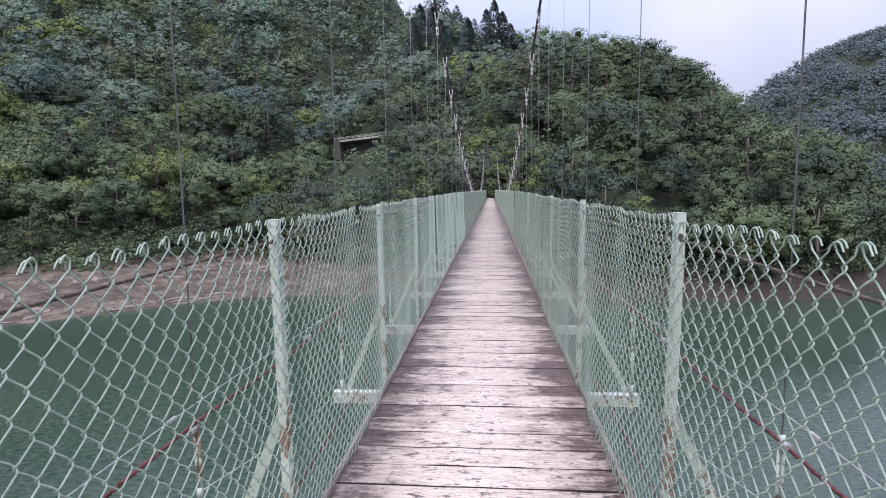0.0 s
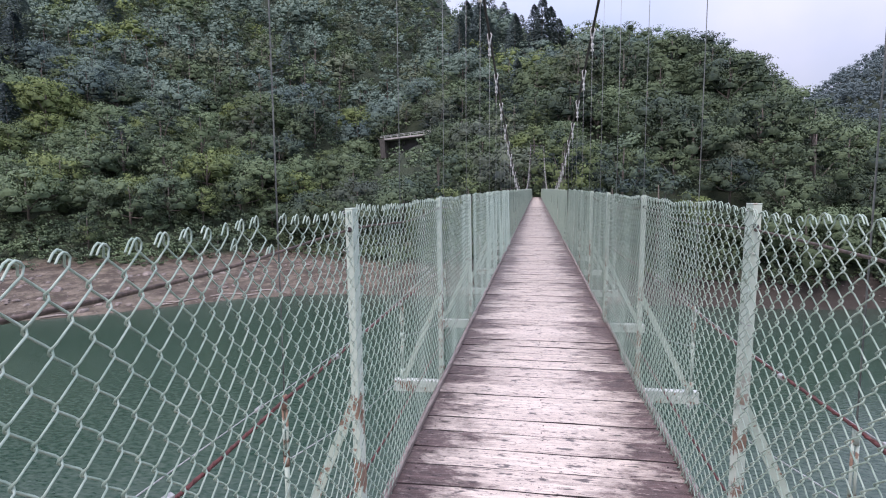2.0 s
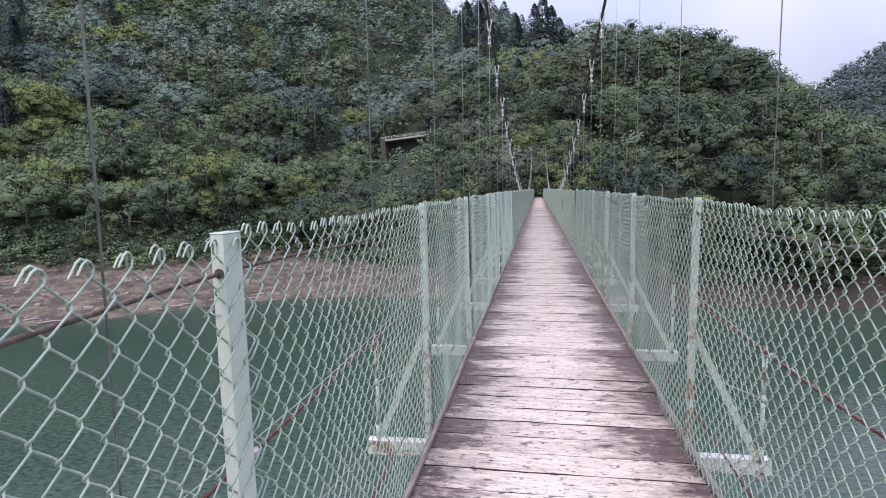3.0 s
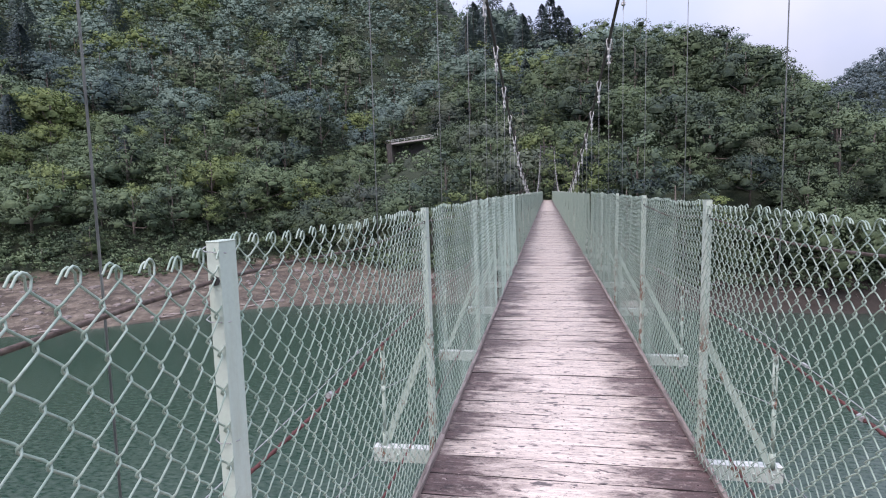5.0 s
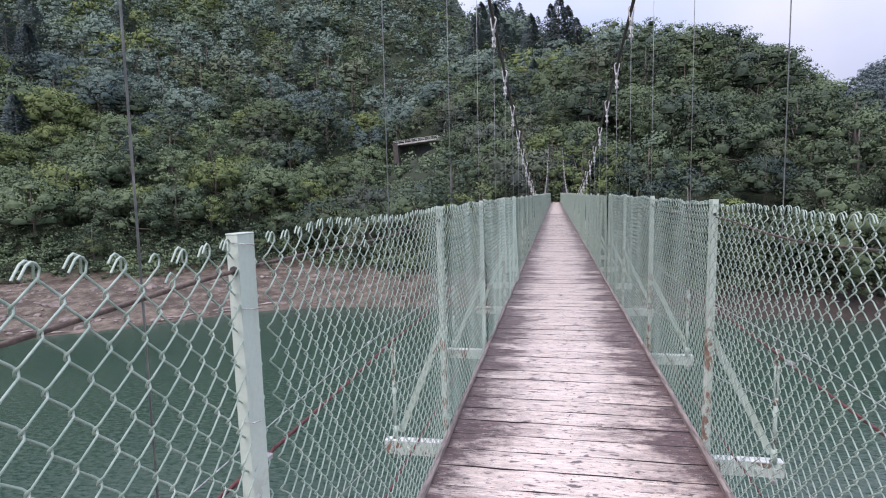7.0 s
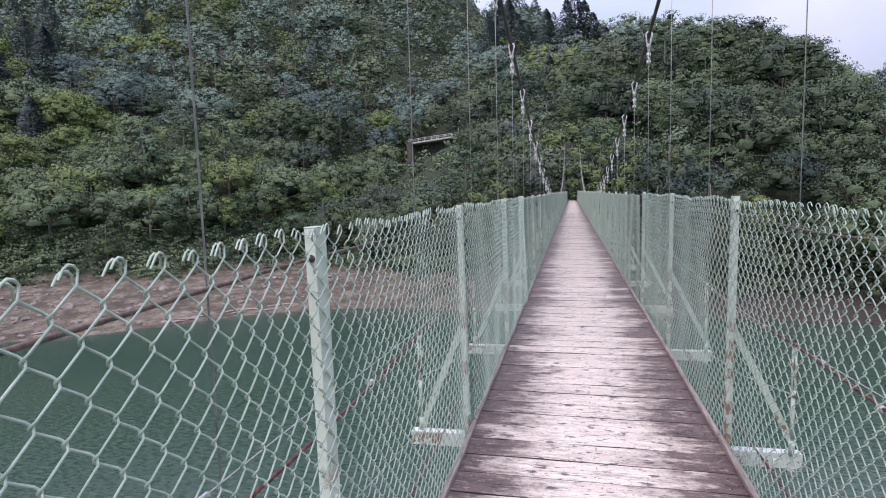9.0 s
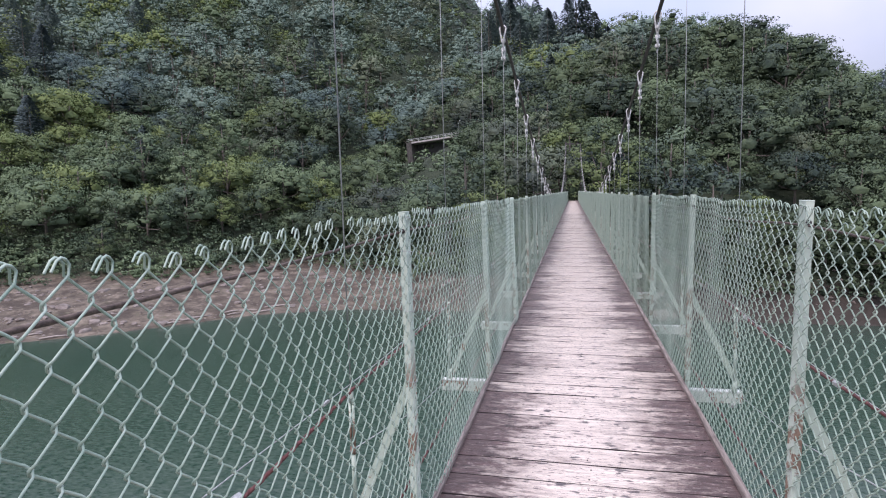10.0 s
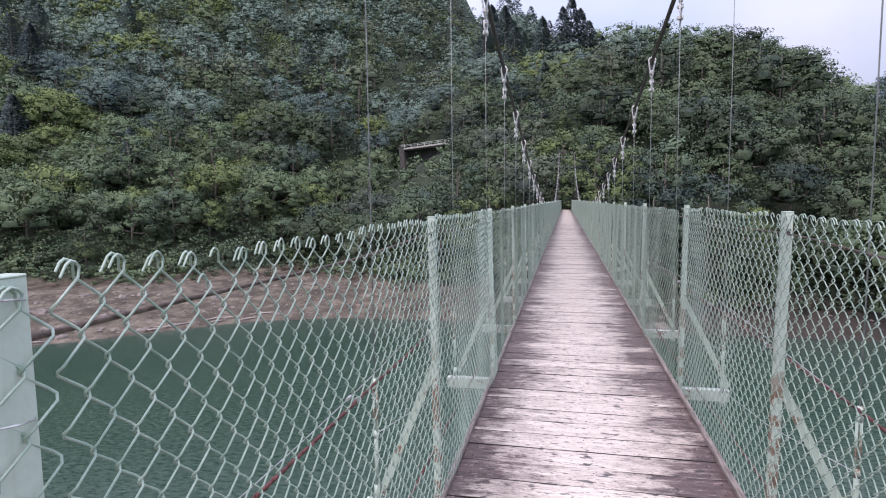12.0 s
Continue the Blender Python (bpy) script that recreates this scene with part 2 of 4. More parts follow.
def ground_material():
    m, n, l, b = node_material("gravel_shore_and_forest_floor")
    vec = coords(n, l, world_space=True)
    sep = n.new("ShaderNodeSeparateXYZ")
    l.new(n.new("ShaderNodeNewGeometry").outputs["Position"], sep.inputs[0])
    wob = noise_tex(n, l, vec, 0.12, 6, 0.7)
    height = math_node(n, l, "ADD", sep.outputs[2], math_node(n, l, "MULTIPLY", wob, 3.0))
    # old waterlines run level along the bare shore
    comb = n.new("ShaderNodeCombineXYZ")
    l.new(math_node(n, l, "MULTIPLY", height, 1.6), comb.inputs[2])
    strata = noise_tex(n, l, comb.outputs[0], 1.0, 5, 0.7)
    grit = noise_tex(n, l, vec, 1.6, 8, 0.75)
    shore = mix(n, l, grit, (0.034, 0.028, 0.020), (0.205, 0.168, 0.122))
    shore = mix(n, l, ramp(n, l, strata, (0.46, 0.0), (0.6, 0.7)), shore, (0.25, 0.21, 0.158))
    damp = noise_tex(n, l, vec, 0.22, 6, 0.75)
    shore = mix(n, l, ramp(n, l, damp, (0.44, 0.85), (0.54, 0.0)), shore, (0.068, 0.052, 0.038))
    tufts = noise_tex(n, l, vec, 0.3, 7, 0.75)
    shore = mix(n, l, ramp(n, l, tufts, (0.58, 0.0), (0.66, 0.6)), shore, (0.12, 0.12, 0.06))
    ledges = noise_tex(n, l, coords(n, l, (0.5, 0.5, 2.2), True), 0.9, 6, 0.7)
    shore = mix(n, l, ramp(n, l, ledges, (0.40, 0.75), (0.50, 0.0)), shore, (0.055, 0.042, 0.031))
    shore = mix(n, l, ramp(n, l, ledges, (0.55, 0.0), (0.66, 0.7)), shore, (0.30, 0.25, 0.19))
    # the spur's rock bank is coloured darker, from x = -25 to 5
    bank = n.new("ShaderNodeMapRange")
    bank.inputs[1].default_value, bank.inputs[2].default_value = -25, 5
    l.new(sep.outputs[0], bank.inputs[0])
    shore = mix(n, l, math_node(n, l, "MULTIPLY", bank.outputs[0], 0.95), shore, mix(n, l, grit, (0.02, 0.018, 0.015), (0.085, 0.07, 0.057)))
    litter = mix(n, l, grit, (0.012, 0.020, 0.012), (0.048, 0.070, 0.034))
    up = n.new("ShaderNodeMapRange")
    up.inputs[1].default_value, up.inputs[2].default_value = -9.8, -9.0
    l.new(height, up.inputs[0])
    l.new(mix(n, l, up.outputs[0], shore, litter), b.inputs["Base Color"])
    b.inputs["Roughness"].default_value = 0.95
    bump(n, l, b, mix(n, l, 0.5, grit, ledges), 1.0, 0.5)
    return m


GROUND = ground_material()


# ---- shapes ----
def mesh_of(name, verts, faces, smooth=False):
    me = bpy.data.meshes.new(name)
    me.from_pydata([tuple(v) for v in verts], [], [tuple(f) for f in faces])
    me.validate()
    if smooth:
        me.polygons.foreach_set("use_smooth", [True] * len(me.polygons))
    me.update()
    return me


def tube(points, radius, sides=6, closed_ends=True):
    """Vertices and faces of a round bar along points; radius may be one per point."""
    p = np.asarray(points, float)
    r = np.broadcast_to(np.asarray(radius, float), (len(p),))
    d = np.gradient(p, axis=0)
    d /= np.linalg.norm(d, axis=1, keepdims=True) + 1e-12
    ref = np.where(np.abs(d[:, :1]) < 0.9, np.array([[1.0, 0, 0]]), np.array([[0, 1.0, 0]]))
    u = np.cross(d, ref)
    u /= np.linalg.norm(u, axis=1, keepdims=True) + 1e-12
    w = np.cross(d, u)
    a = np.arange(sides) * 2 * np.pi / sides
    ring = p[:, None] + r[:, None, None] * (np.cos(a)[None, :, None] * u[:, None] + np.sin(a)[None, :, None] * w[:, None])
    faces = []
    for i in range(len(p) - 1):
        for j in range(sides):
            k = (j + 1) % sides
            faces.append((i * sides + j, i * sides + k, (i + 1) * sides + k, (i + 1) * sides + j))
    if closed_ends:
        faces.append(tuple(range(sides))[::-1])
        faces.append(tuple((len(p) - 1) * sides + j for j in range(sides)))
    return ring.reshape(-1, 3), faces


def joined(pieces):
    verts, faces, base = [], [], 0
    for v, f in pieces:
        verts.append(np.asarray(v, float))
        faces += [tuple(i + base for i in q) for q in f]
        base += len(v)
    return np.concatenate(verts), faces


def block(lo, hi, bevel=0.004):
    """A box with chamfered long edges and ends."""
    bm = bmesh.new()
    bmesh.ops.create_cube(bm, size=1)
    lo, hi = Vector(lo), Vector(hi)
    for v in bm.verts:
        v.co = Vector([lo[i] + (v.co[i] + 0.5) * (hi[i] - lo[i]) for i in range(3)])
    if bevel:
        bmesh.ops.bevel(bm, geom=bm.edges[:], offset=bevel, segments=1, affect="EDGES")
    bm.verts.index_update()
    out = [v.co[:] for v in bm.verts], [[v.index for v in f.verts] for f in bm.faces]
    bm.free()
    return out


def thing(name, label, category, group="", kind=""):
    return tagged(new(name), label, category, group, kind)


def part(name, data, material, parent, label="", smooth=False):
    me = data if isinstance(data, bpy.types.Mesh) else mesh_of(name, *data, smooth)
    if not me.materials:
        me.materials.append(material)
    ob = new(name, me)
    ob.parent = parent
    return tagged(ob, label)


def single(name, data, material, label, category, group="", kind="", smooth=False):
    me = data if isinstance(data, bpy.types.Mesh) else mesh_of(name, *data, smooth)
    if not me.materials:
        me.materials.append(material)
    return tagged(new(name, me), label, category, group, kind)


# ---- plan ----
BAY = 2.0
START, END = -4, 96
BAYS = range(START, END + 1, 2)
EDGE = {-1: -0.773, 1: 0.637}
POST = {-1: -0.765, 1: 0.600}
SIDE = {-1: -1.10, 1: 0.985}
TOP = 1.31
LAKE = -15.0
# the near posts stand a little unevenly: sideways and along the deck
SHIFT = {-1: {2: (0.02, 0.02), 4: (0.007, -0.04), 6: (-0.015, -0.02), 8: (-0.025, -0.04), 10: (-0.013, 0.03), 12: (-0.022, -0.04), 14: (-0.009, 0)},
         1: {2: (0.0, 0.03), 4: (0.004, 0.03), 6: (0.004, -0.01), 8: (0.012, -0.04), 10: (0.039, 0.02), 12: (0.053, 0.016), 14: (0.056, 0.01), 16: (0.06, -0.05)}}


def post_place(s, y):
    """Foot of the post of one bay."""
    dx, dy = SHIFT[s].get(int(y), (0.0 if s < 0 else 0.03, 0.0))
    return POST[s] + dx, y + dy


def fence_x(s, y):
    return float(np.interp(y, list(BAYS), [post_place(s, q)[0] for q in BAYS]))


def rail_lift(y):
    """The fence stands a little taller towards the middle of the span."""
    return 0.0033 * min(max(y - 4, -4), 12)


def cable_height(y):
    return 0.85 + 0.0033 * (y - 47.5) ** 2


# shoreline: distance ahead at which the far bank leaves the water, across the valley
SHORE_X = [-400, -200, -110, -75, -58, -45, -32, -10, 10, 35, 52, 70, 78, 86, 95, 130, 220, 320, 420]
SHORE_Y = [-60, 0, 38, 56, 66, 79, 85, 86, 84, 83, 86, 98, 116, 170, 260, 310, 330, 340, 330]


def smooth(a, b, v):
    t = min(1.0, max(0.0, (v - a) / (b - a)))
    return t * t * (3 - 2 * t)


def ground_height(x, y):
    """The lake bed, the bare shore and the wooded slopes behind it."""
    if y < -6:
        return min(-1.0 + 0.25 * (-6 - y), 40) if abs(x) < 300 else 20
    ys = float(np.interp(x, SHORE_X, SHORE_Y))
    slope_y = (float(np.interp(x + 6, SHORE_X, SHORE_Y)) - float(np.interp(x - 6, SHORE_X, SHORE_Y))) / 12
    d = (y - ys) / math.sqrt(1 + slope_y * slope_y)
    near = smooth(6, -6, y)
    if d < 0:
        h = LAKE + max(d * 0.35, -12)
        return h * (1 - near) + near * (-3.0 - 9 * smooth(3, 20, abs(x))) if y < 6 else h
    fold = -16 - 0.13 * max(0.0, y - 120)
    left = smooth(fold + 42, fold - 42, x)
    beach_width = 6 + 27 * smooth(-15, -60, x)
    rise = 3.2 + 3 * smooth(-25, 10, x)
    h = LAKE + rise * min(1.0, d / beach_width) ** 0.85
    up = max(0.0, d - beach_width)
    spur = float(np.interp(x, [-60, -20, 10, 40, 58, 68, 78, 95, 130, 180, 220, 270, 320, 400], [112, 112, 86, 74, 62, 46, 18, 3, 4, 12, 40, 95, 158, 215]))
    if x > 130:
        spur *= smooth(980, 540, y)
    ridge = spur * (1 - math.exp(-up * (0.74 + 0.4 * smooth(130, 220, x)) / max(spur, 1)))
    mountain = 0.52 * min(up, 250) + 0.0006 * min(up, 250) ** 2 - 0.5 * max(0.0, up - 250)
    gully = -9 * math.exp(-((x + 8) / 16) ** 2) * smooth(20, 60, up) * smooth(190, 120, up)
    h += mountain * left + ridge * (1 - left) + gully
    h += 2.5 * noise.noise((x * 0.03, y * 0.03, 3.1)) * smooth(0, 30, up)
    h += 0.8 * noise.noise((x * 0.15, y * 0.15, 7.7)) * min(1.0, d / 8)
    # the gully that the road bridge crosses
    h -= 6.5 * math.exp(-((x + 34.5) / 8) ** 4) * smooth(142, 152, y) * smooth(170, 161, y)
    # the bank carries the bridge end
    here = math.exp(-(x / 7) ** 4) * smooth(88, 94, y) * smooth(112, 100, y)
    return h * (1 - here) + here * -0.4


# ---- ground and water ----
def build_ground():
    xs = np.concatenate([np.arange(-700, -150, 22), np.arange(-150, 130, 3.5), np.arange(130, 900, 22)])
    ys = np.concatenate([np.arange(-300, 0, 20), np.arange(0, 40, 8), np.arange(40, 190, 3.0), np.arange(190, 1000, 18)])
    verts = [(x, y, ground_height(x, y)) for y in ys for x in xs]
    w = len(xs)
    faces = [(j * w + i, j * w + i + 1, (j + 1) * w + i + 1, (j + 1) * w + i) for j in range(len(ys) - 1) for i in range(w - 1)]
    single("ground", (verts, faces), GROUND, "bare brown gravel shore below dark wooded slopes", "ground", kind="structure", smooth=True)
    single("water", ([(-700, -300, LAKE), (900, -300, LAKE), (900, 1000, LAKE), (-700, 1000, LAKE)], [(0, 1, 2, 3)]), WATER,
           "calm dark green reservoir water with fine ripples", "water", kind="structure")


build_ground()


# ---- trees ----
def crown_leaves(rng, lobes, leaf, count):
    """Leaf sprays spread over the outer shells of many lobes: four corners a spray."""
    weights = np.array([q[3] ** 2 for q in lobes])
    picks = rng.choice(len(lobes), size=count, p=weights / weights.sum())
    lobe = np.array(lobes)[picks]
    v = rng.normal(size=(count, 3))
    v /= np.linalg.norm(v, axis=1, keepdims=True)
    v[:, 2] = np.where(rng.random(count) < 0.85, np.abs(v[:, 2]), v[:, 2] * 0.7)
    rad = lobe[:, 3:4] * (0.5 + 0.66 * rng.random((count, 1)) ** 0.7)
    c = lobe[:, :3] + v * rad * np.stack([np.ones(count), np.ones(count), lobe[:, 4]], 1)
    n = v * np.array([0.75, 0.75, 1.0]) + np.array([0, 0, 0.12]) + rng.normal(size=(count, 3)) * 0.3
    n /= np.linalg.norm(n, axis=1, keepdims=True)
    s = leaf * rng.uniform(0.55, 1.3, (count, 1))
    t = np.cross(n, rng.normal(size=n.shape))
    t /= np.linalg.norm(t, axis=1, keepdims=True)
    b = np.cross(n, t)
    quad = np.stack([c - t * s, c - b * s * 0.6 - n * s * 0.15, c + t * s, c + b * s * 0.6 - n * s * 0.1], 1)
    way = v * np.array([0.8, 0.8, 1.0]) + np.array([0, 0, 0.25]) + n * 0.3
    way /= np.linalg.norm(way, axis=1, keepdims=True)
    return quad.reshape(-1, 3), np.repeat(way, 4, axis=0)


def with_cores(leaves, ways, cores):
    """Loose sprays first, then the closed cores: vertices, quads and the way each leaf looks."""
    verts, quads, facing, base = [leaves], [leaf_faces(len(leaves) // 4)], [ways], len(leaves)
    for v, q, w in cores:
        verts.append(v)
        quads.append(q + base)
        facing.append(w)
        base += len(v)
    return np.concatenate(verts), np.concatenate(quads), np.concatenate(facing)


def leaf_faces(count):
    return np.arange(count * 4).reshape(-1, 4)


def leafy_dome(rng, centre, radius, flat):
    """The dense lumpy inside of one clump of foliage: vertices, quads and the way each part looks."""
    rows = []
    for k, e in enumerate((-0.5, 0.35, 1.15)):
        a = (np.arange(6) + 0.5 * k) * np.pi / 3
        rows.append(np.stack([np.cos(e) * np.cos(a), np.cos(e) * np.sin(a), np.full(6, math.sin(e))], 1))
    way = np.concatenate(rows)
    v = way * (1 + rng.uniform(-0.3, 0.25, (18, 1))) * radius * np.array([1, 1, flat])
    q = [(i * 6 + j, i * 6 + (j + 1) % 6, i * 6 + 6 + (j + 1) % 6, i * 6 + 6 + j) for i in (0, 1) for j in range(6)]
    q += [(12, 13, 14, 15), (12, 15, 16, 17)]
    return v + np.asarray(centre), np.array(q), way


def broadleaf(seed, radius, height, count, leaf=0.3, clumps=34, inner=1):
    """A crown of many leafy clumps in loose tiers, with loose sprays over them, on a forked trunk."""
    rng = np.random.default_rng(seed)
    mid, tall = height * 0.42, height * 0.52
    squash = rng.uniform(0.8, 1.2)
    lobes = []
    for i in range(clumps):
        e = math.asin(min(1.0, -0.45 + 1.42 * (i + 0.5) / clumps))
        a = i * 2.4 + rng.uniform(-0.5, 0.5)
        q = rng.uniform(0.62, 1.0)
        lobes.append((radius * q * math.cos(e) * math.cos(a) * squash, radius * q * math.cos(e) * math.sin(a) / squash, mid + tall * q * math.sin(e),
                      radius * rng.uniform(0.24, 0.42), rng.uniform(0.36, 0.6)))
    leaves, ways = crown_leaves(rng, lobes, leaf, count)
    centre, size = np.array((0, 0, mid * 0.8)), np.array((radius, radius, tall))

    def turned(v, w):
        # bent normals shade the whole crown like a dome, as well as its clump
        w = w * 0.8 + 1.2 * (v - centre) / size
        return w / np.linalg.norm(w, axis=1, keepdims=True)

    cores = []
    for x, y, z, r, flat in lobes[::inner]:
        v, q, w = leafy_dome(rng, (x * 0.9, y * 0.9, z - r * 0.2), r * 0.46, flat * 1.3)
        cores.append((v, q, turned(v, w)))
    leaves = with_cores(leaves, turned(leaves, ways), cores)
    wood = [tube([(0, 0, -1.5), (0.1, 0.05, height * 0.3), (0.2, -0.1, height * 0.55), (0.1, 0.1, height * 0.8)], [0.26, 0.2, 0.14, 0.05], 6)]
    for cx, cy, cz, r, flat in lobes[2::7]:
        wood.append(tube([(0.12, 0, height * 0.22), (cx * 0.5, cy * 0.5, cz * 0.72), (cx, cy, cz)], [0.11, 0.07, 0.03], 5))
    return leaves, joined(wood)


def conifer(seed, radius, height, count):
    rng = np.random.default_rng(seed)
    t = rng.random(count) ** 0.75
    a = rng.uniform(0, 2 * np.pi, count)
    tier = 0.88 + 0.12 * np.sin(t * 34 + rng.uniform(0, 6))
    q = radius * (1 - t) ** 0.6 * tier * rng.uniform(0.15, 1.05, count) ** 0.6
    c = np.stack([np.cos(a) * q, np.sin(a) * q, height * (0.14 + 0.86 * t) - q * 0.25], 1)
    out = np.stack([np.cos(a), np.sin(a), -0.35 + 0 * a], 1)
    side = np.stack([-np.sin(a), np.cos(a), 0 * a], 1)
    s = (0.55 * rng.uniform(0.6, 1.3, count) * (1.15 - 0.6 * t))[:, None]
    side = side + rng.normal(size=side.shape) * 0.25
    quad = np.stack([c - out * s, c - side * s * 0.5, c + out * s, c + side * s * 0.5 - np.array([0, 0, 0.12])], 1)
    ways = out * np.array([1, 1, 0]) + np.array([0, 0, 0.45]) + 0.25 * rng.normal(size=out.shape)
    ways = np.repeat(ways / np.linalg.norm(ways, axis=1, keepdims=True), 4, axis=0)
    return with_cores(quad.reshape(-1, 3), ways, []), tube([(0, 0, -1.5), (0, 0, height * 0.5), (0, 0, height * 0.97)], [0.22, 0.14, 0.03], 6)


def fast_mesh(name, verts, quads, ways=None, slots=None):
    me = bpy.data.meshes.new(name)
    verts = np.asarray(verts, np.float32)
    quads = np.asarray(quads, np.int32)
    me.vertices.add(len(verts))
    me.vertices.foreach_set("co", verts.ravel())
    me.loops.add(quads.size)
    me.loops.foreach_set("vertex_index", quads.ravel())
    me.polygons.add(len(quads))
    me.polygons.foreach_set("loop_start", np.arange(len(quads), dtype=np.int32) * 4)
    if slots is not None:
        me.polygons.foreach_set("material_index", np.asarray(slots, np.int32))
    me.polygons.foreach_set("use_smooth", np.ones(len(quads), dtype=bool))
    me.update(calc_edges=True)
    if ways is not None:
        me.normals_split_custom_set_from_vertices(np.asarray(ways, np.float32).tolist())
    return me


KINDS = [broadleaf(11, 5.6, 10.5, 2900, 0.2, 28), broadleaf(12, 6.8, 12.0, 3700, 0.21, 36), broadleaf(13, 4.6, 9.5, 2200, 0.19, 24), broadleaf(14, 6.2, 9.5, 3300, 0.2, 32), broadleaf(15, 4.9, 12.5, 2600, 0.19, 28),
         conifer(16, 6.0, 17, 1700), conifer(17, 4.4, 14, 1300), broadleaf(18, 2.2, 3.4, 420, 0.18, 12)]
SMALL = [broadleaf(21, 5.8, 10.5, 800, 0.30, 20), broadleaf(22, 7.0, 12.0, 960, 0.31, 24), broadleaf(24, 4.8, 12.5, 720, 0.29, 18), conifer(23, 6.2, 16, 900)]
TINY = [broadleaf(31, 6.2, 10.5, 260, 0.48, 12), broadleaf(32, 7.2, 12.0, 260, 0.48, 12)]
BUSH = [broadleaf(41, 2.6, 3.2, 90, 0.28, 6, 2), broadleaf(42, 3.2, 2.6, 90, 0.28, 6, 2)]


def stacked(pieces):
    """Many (vertices, quads) as one."""
    starts = np.cumsum([0] + [len(p[0]) for p in pieces[:-1]])
    return np.concatenate([p[0] for p in pieces]), np.concatenate([p[1] + b for p, b in zip(pieces, starts)]), np.concatenate([p[2] for p in pieces])


def build_trees():
    rng = np.random.default_rng(5)
    spots = []
    grid = {}

    def free(x, y, gap):
        cx, cy = int(x // 8), int(y // 8)
        return all((x - a) ** 2 + (y - b) ** 2 > gap * gap for i in (-1, 0, 1) for j in (-1, 0, 1) for a, b in grid.get((cx + i, cy + j), ()))

    for _ in range(42000):
        y = rng.uniform(40, 370)
        x = rng.uniform(-1.3, 0.72) * (y + 10)
        ys = float(np.interp(x, SHORE_X, SHORE_Y))
        h = ground_height(x, y)
        if h < (-11.0 if x < -15 else -12.6) or y < ys + (6 if x < -15 else 3):
            continue
        if abs(x) < 4.0 and y < 104:
            continue
        if -47 < x < -25 and 126 < y < 162:
            continue
        if x > -8 and y > 250 or x > 25 and y > 222:
            continue
        gap = 6.4 if math.hypot(x, y) < 190 else 6.9
        if not free(x, y, gap):
            continue
        grid.setdefault((int(x // 8), int(y // 8)), []).append((x, y))
        spots.append((x, y, h))
    spots.sort(key=lambda s: s[1] + 0.3 * abs(s[0]))
    spots = spots[:3900]
    labels = ["broad-crowned deciduous tree in deep summer green", "tall spreading deciduous tree with layered green sprays", "young green deciduous tree on the slope",
              "low wide deciduous tree with yellow-green leaves", "tall narrow deciduous tree on the wooded slope", "dark green cedar with a pointed crown", "slim dark cedar on the slope",
              "low green shrub at the edge of the shore"]
    made = {}
    rest_v, rest_s, wood_p = [], [], []
    for i, (x, y, h) in enumerate(spots):
        woody = noise.noise((x * 0.02, y * 0.02, 1.5)) + 0.35 * rng.normal()
        cedar = (x < -0.98 * y and y > 115 and 5 < h < 62 and rng.random() < 0.75) or (-30 < x < 9 and y > 190 and rng.random() < 0.3) or rng.random() < 0.012
        edge = (x < -12 and h < -7.2 and rng.random() < 0.5) or (-0.287 < x / y < -0.172 and 108 < y < 160)
        cedar = cedar and not edge
        kind = (5 if rng.random() < 0.6 else 6) if cedar else 7 if edge else int(rng.choice([0, 1, 2, 3, 4]))
        tint = 4 if cedar else 0 if x > 22 and rng.random() < 0.75 else (2 if woody > 0.3 else 1 if woody > 0.0 else 0 if rng.random() < 0.8 else 3)
        # most trees past 175 m take the leaves with haze in their colour
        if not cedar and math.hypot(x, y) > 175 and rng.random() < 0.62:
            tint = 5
        if x < -48 and y < 135 and not cedar:
            tint = 2 if rng.random() < 0.5 else 1
        turn, size = rng.uniform(0, 360), rng.uniform(0.62, 1.28)
        if i < 300:
            key = (kind, tint)
            if key not in made:
                leaves, wood = KINDS[kind]
                tree = thing("tree" if kind < 7 else "shrub", labels[kind], "tree" if kind < 7 else "shrub", "trees of the wooded slope")
                me = fast_mesh("crown", *leaves)
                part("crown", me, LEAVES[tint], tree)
                part("trunk", wood, BARK, tree, smooth=True)
                tree.matrix_basis = pose(x, y, h, 0, 0, turn) @ Matrix.Diagonal((size, size, size, 1))
                made[key] = tree
            else:
                m = pose(x, y, h, 0, 0, turn)
                ob = copy_thing(made[key], m)
                ob.matrix_basis = m @ Matrix.Diagonal((size, size, size, 1))
        else:
            far = math.hypot(x, y) > 140
            leaves, wood = (SMALL[3] if cedar else BUSH[i % 2] if edge else SMALL[i % 3] if math.hypot(x, y) < 250 else TINY[i % 2]) if far else KINDS[kind]
            c, s = math.cos(radians(turn)) * size, math.sin(radians(turn)) * size
            r = np.array([[c, -s, 0], [s, c, 0], [0, 0, size]])
            rest_v.append((leaves[0] @ r.T + (x, y, h), leaves[1], leaves[2] @ r.T / size))
            rest_s.append(np.full(len(leaves[1]), tint))
            if math.hypot(x, y) < 225:
                wood_p.append((np.asarray(wood[0]) @ r.T + (x, y, h), wood[1]))
    # tall cedars that stand out on the crest, and one yellowing tree low on the spur
    crest = None
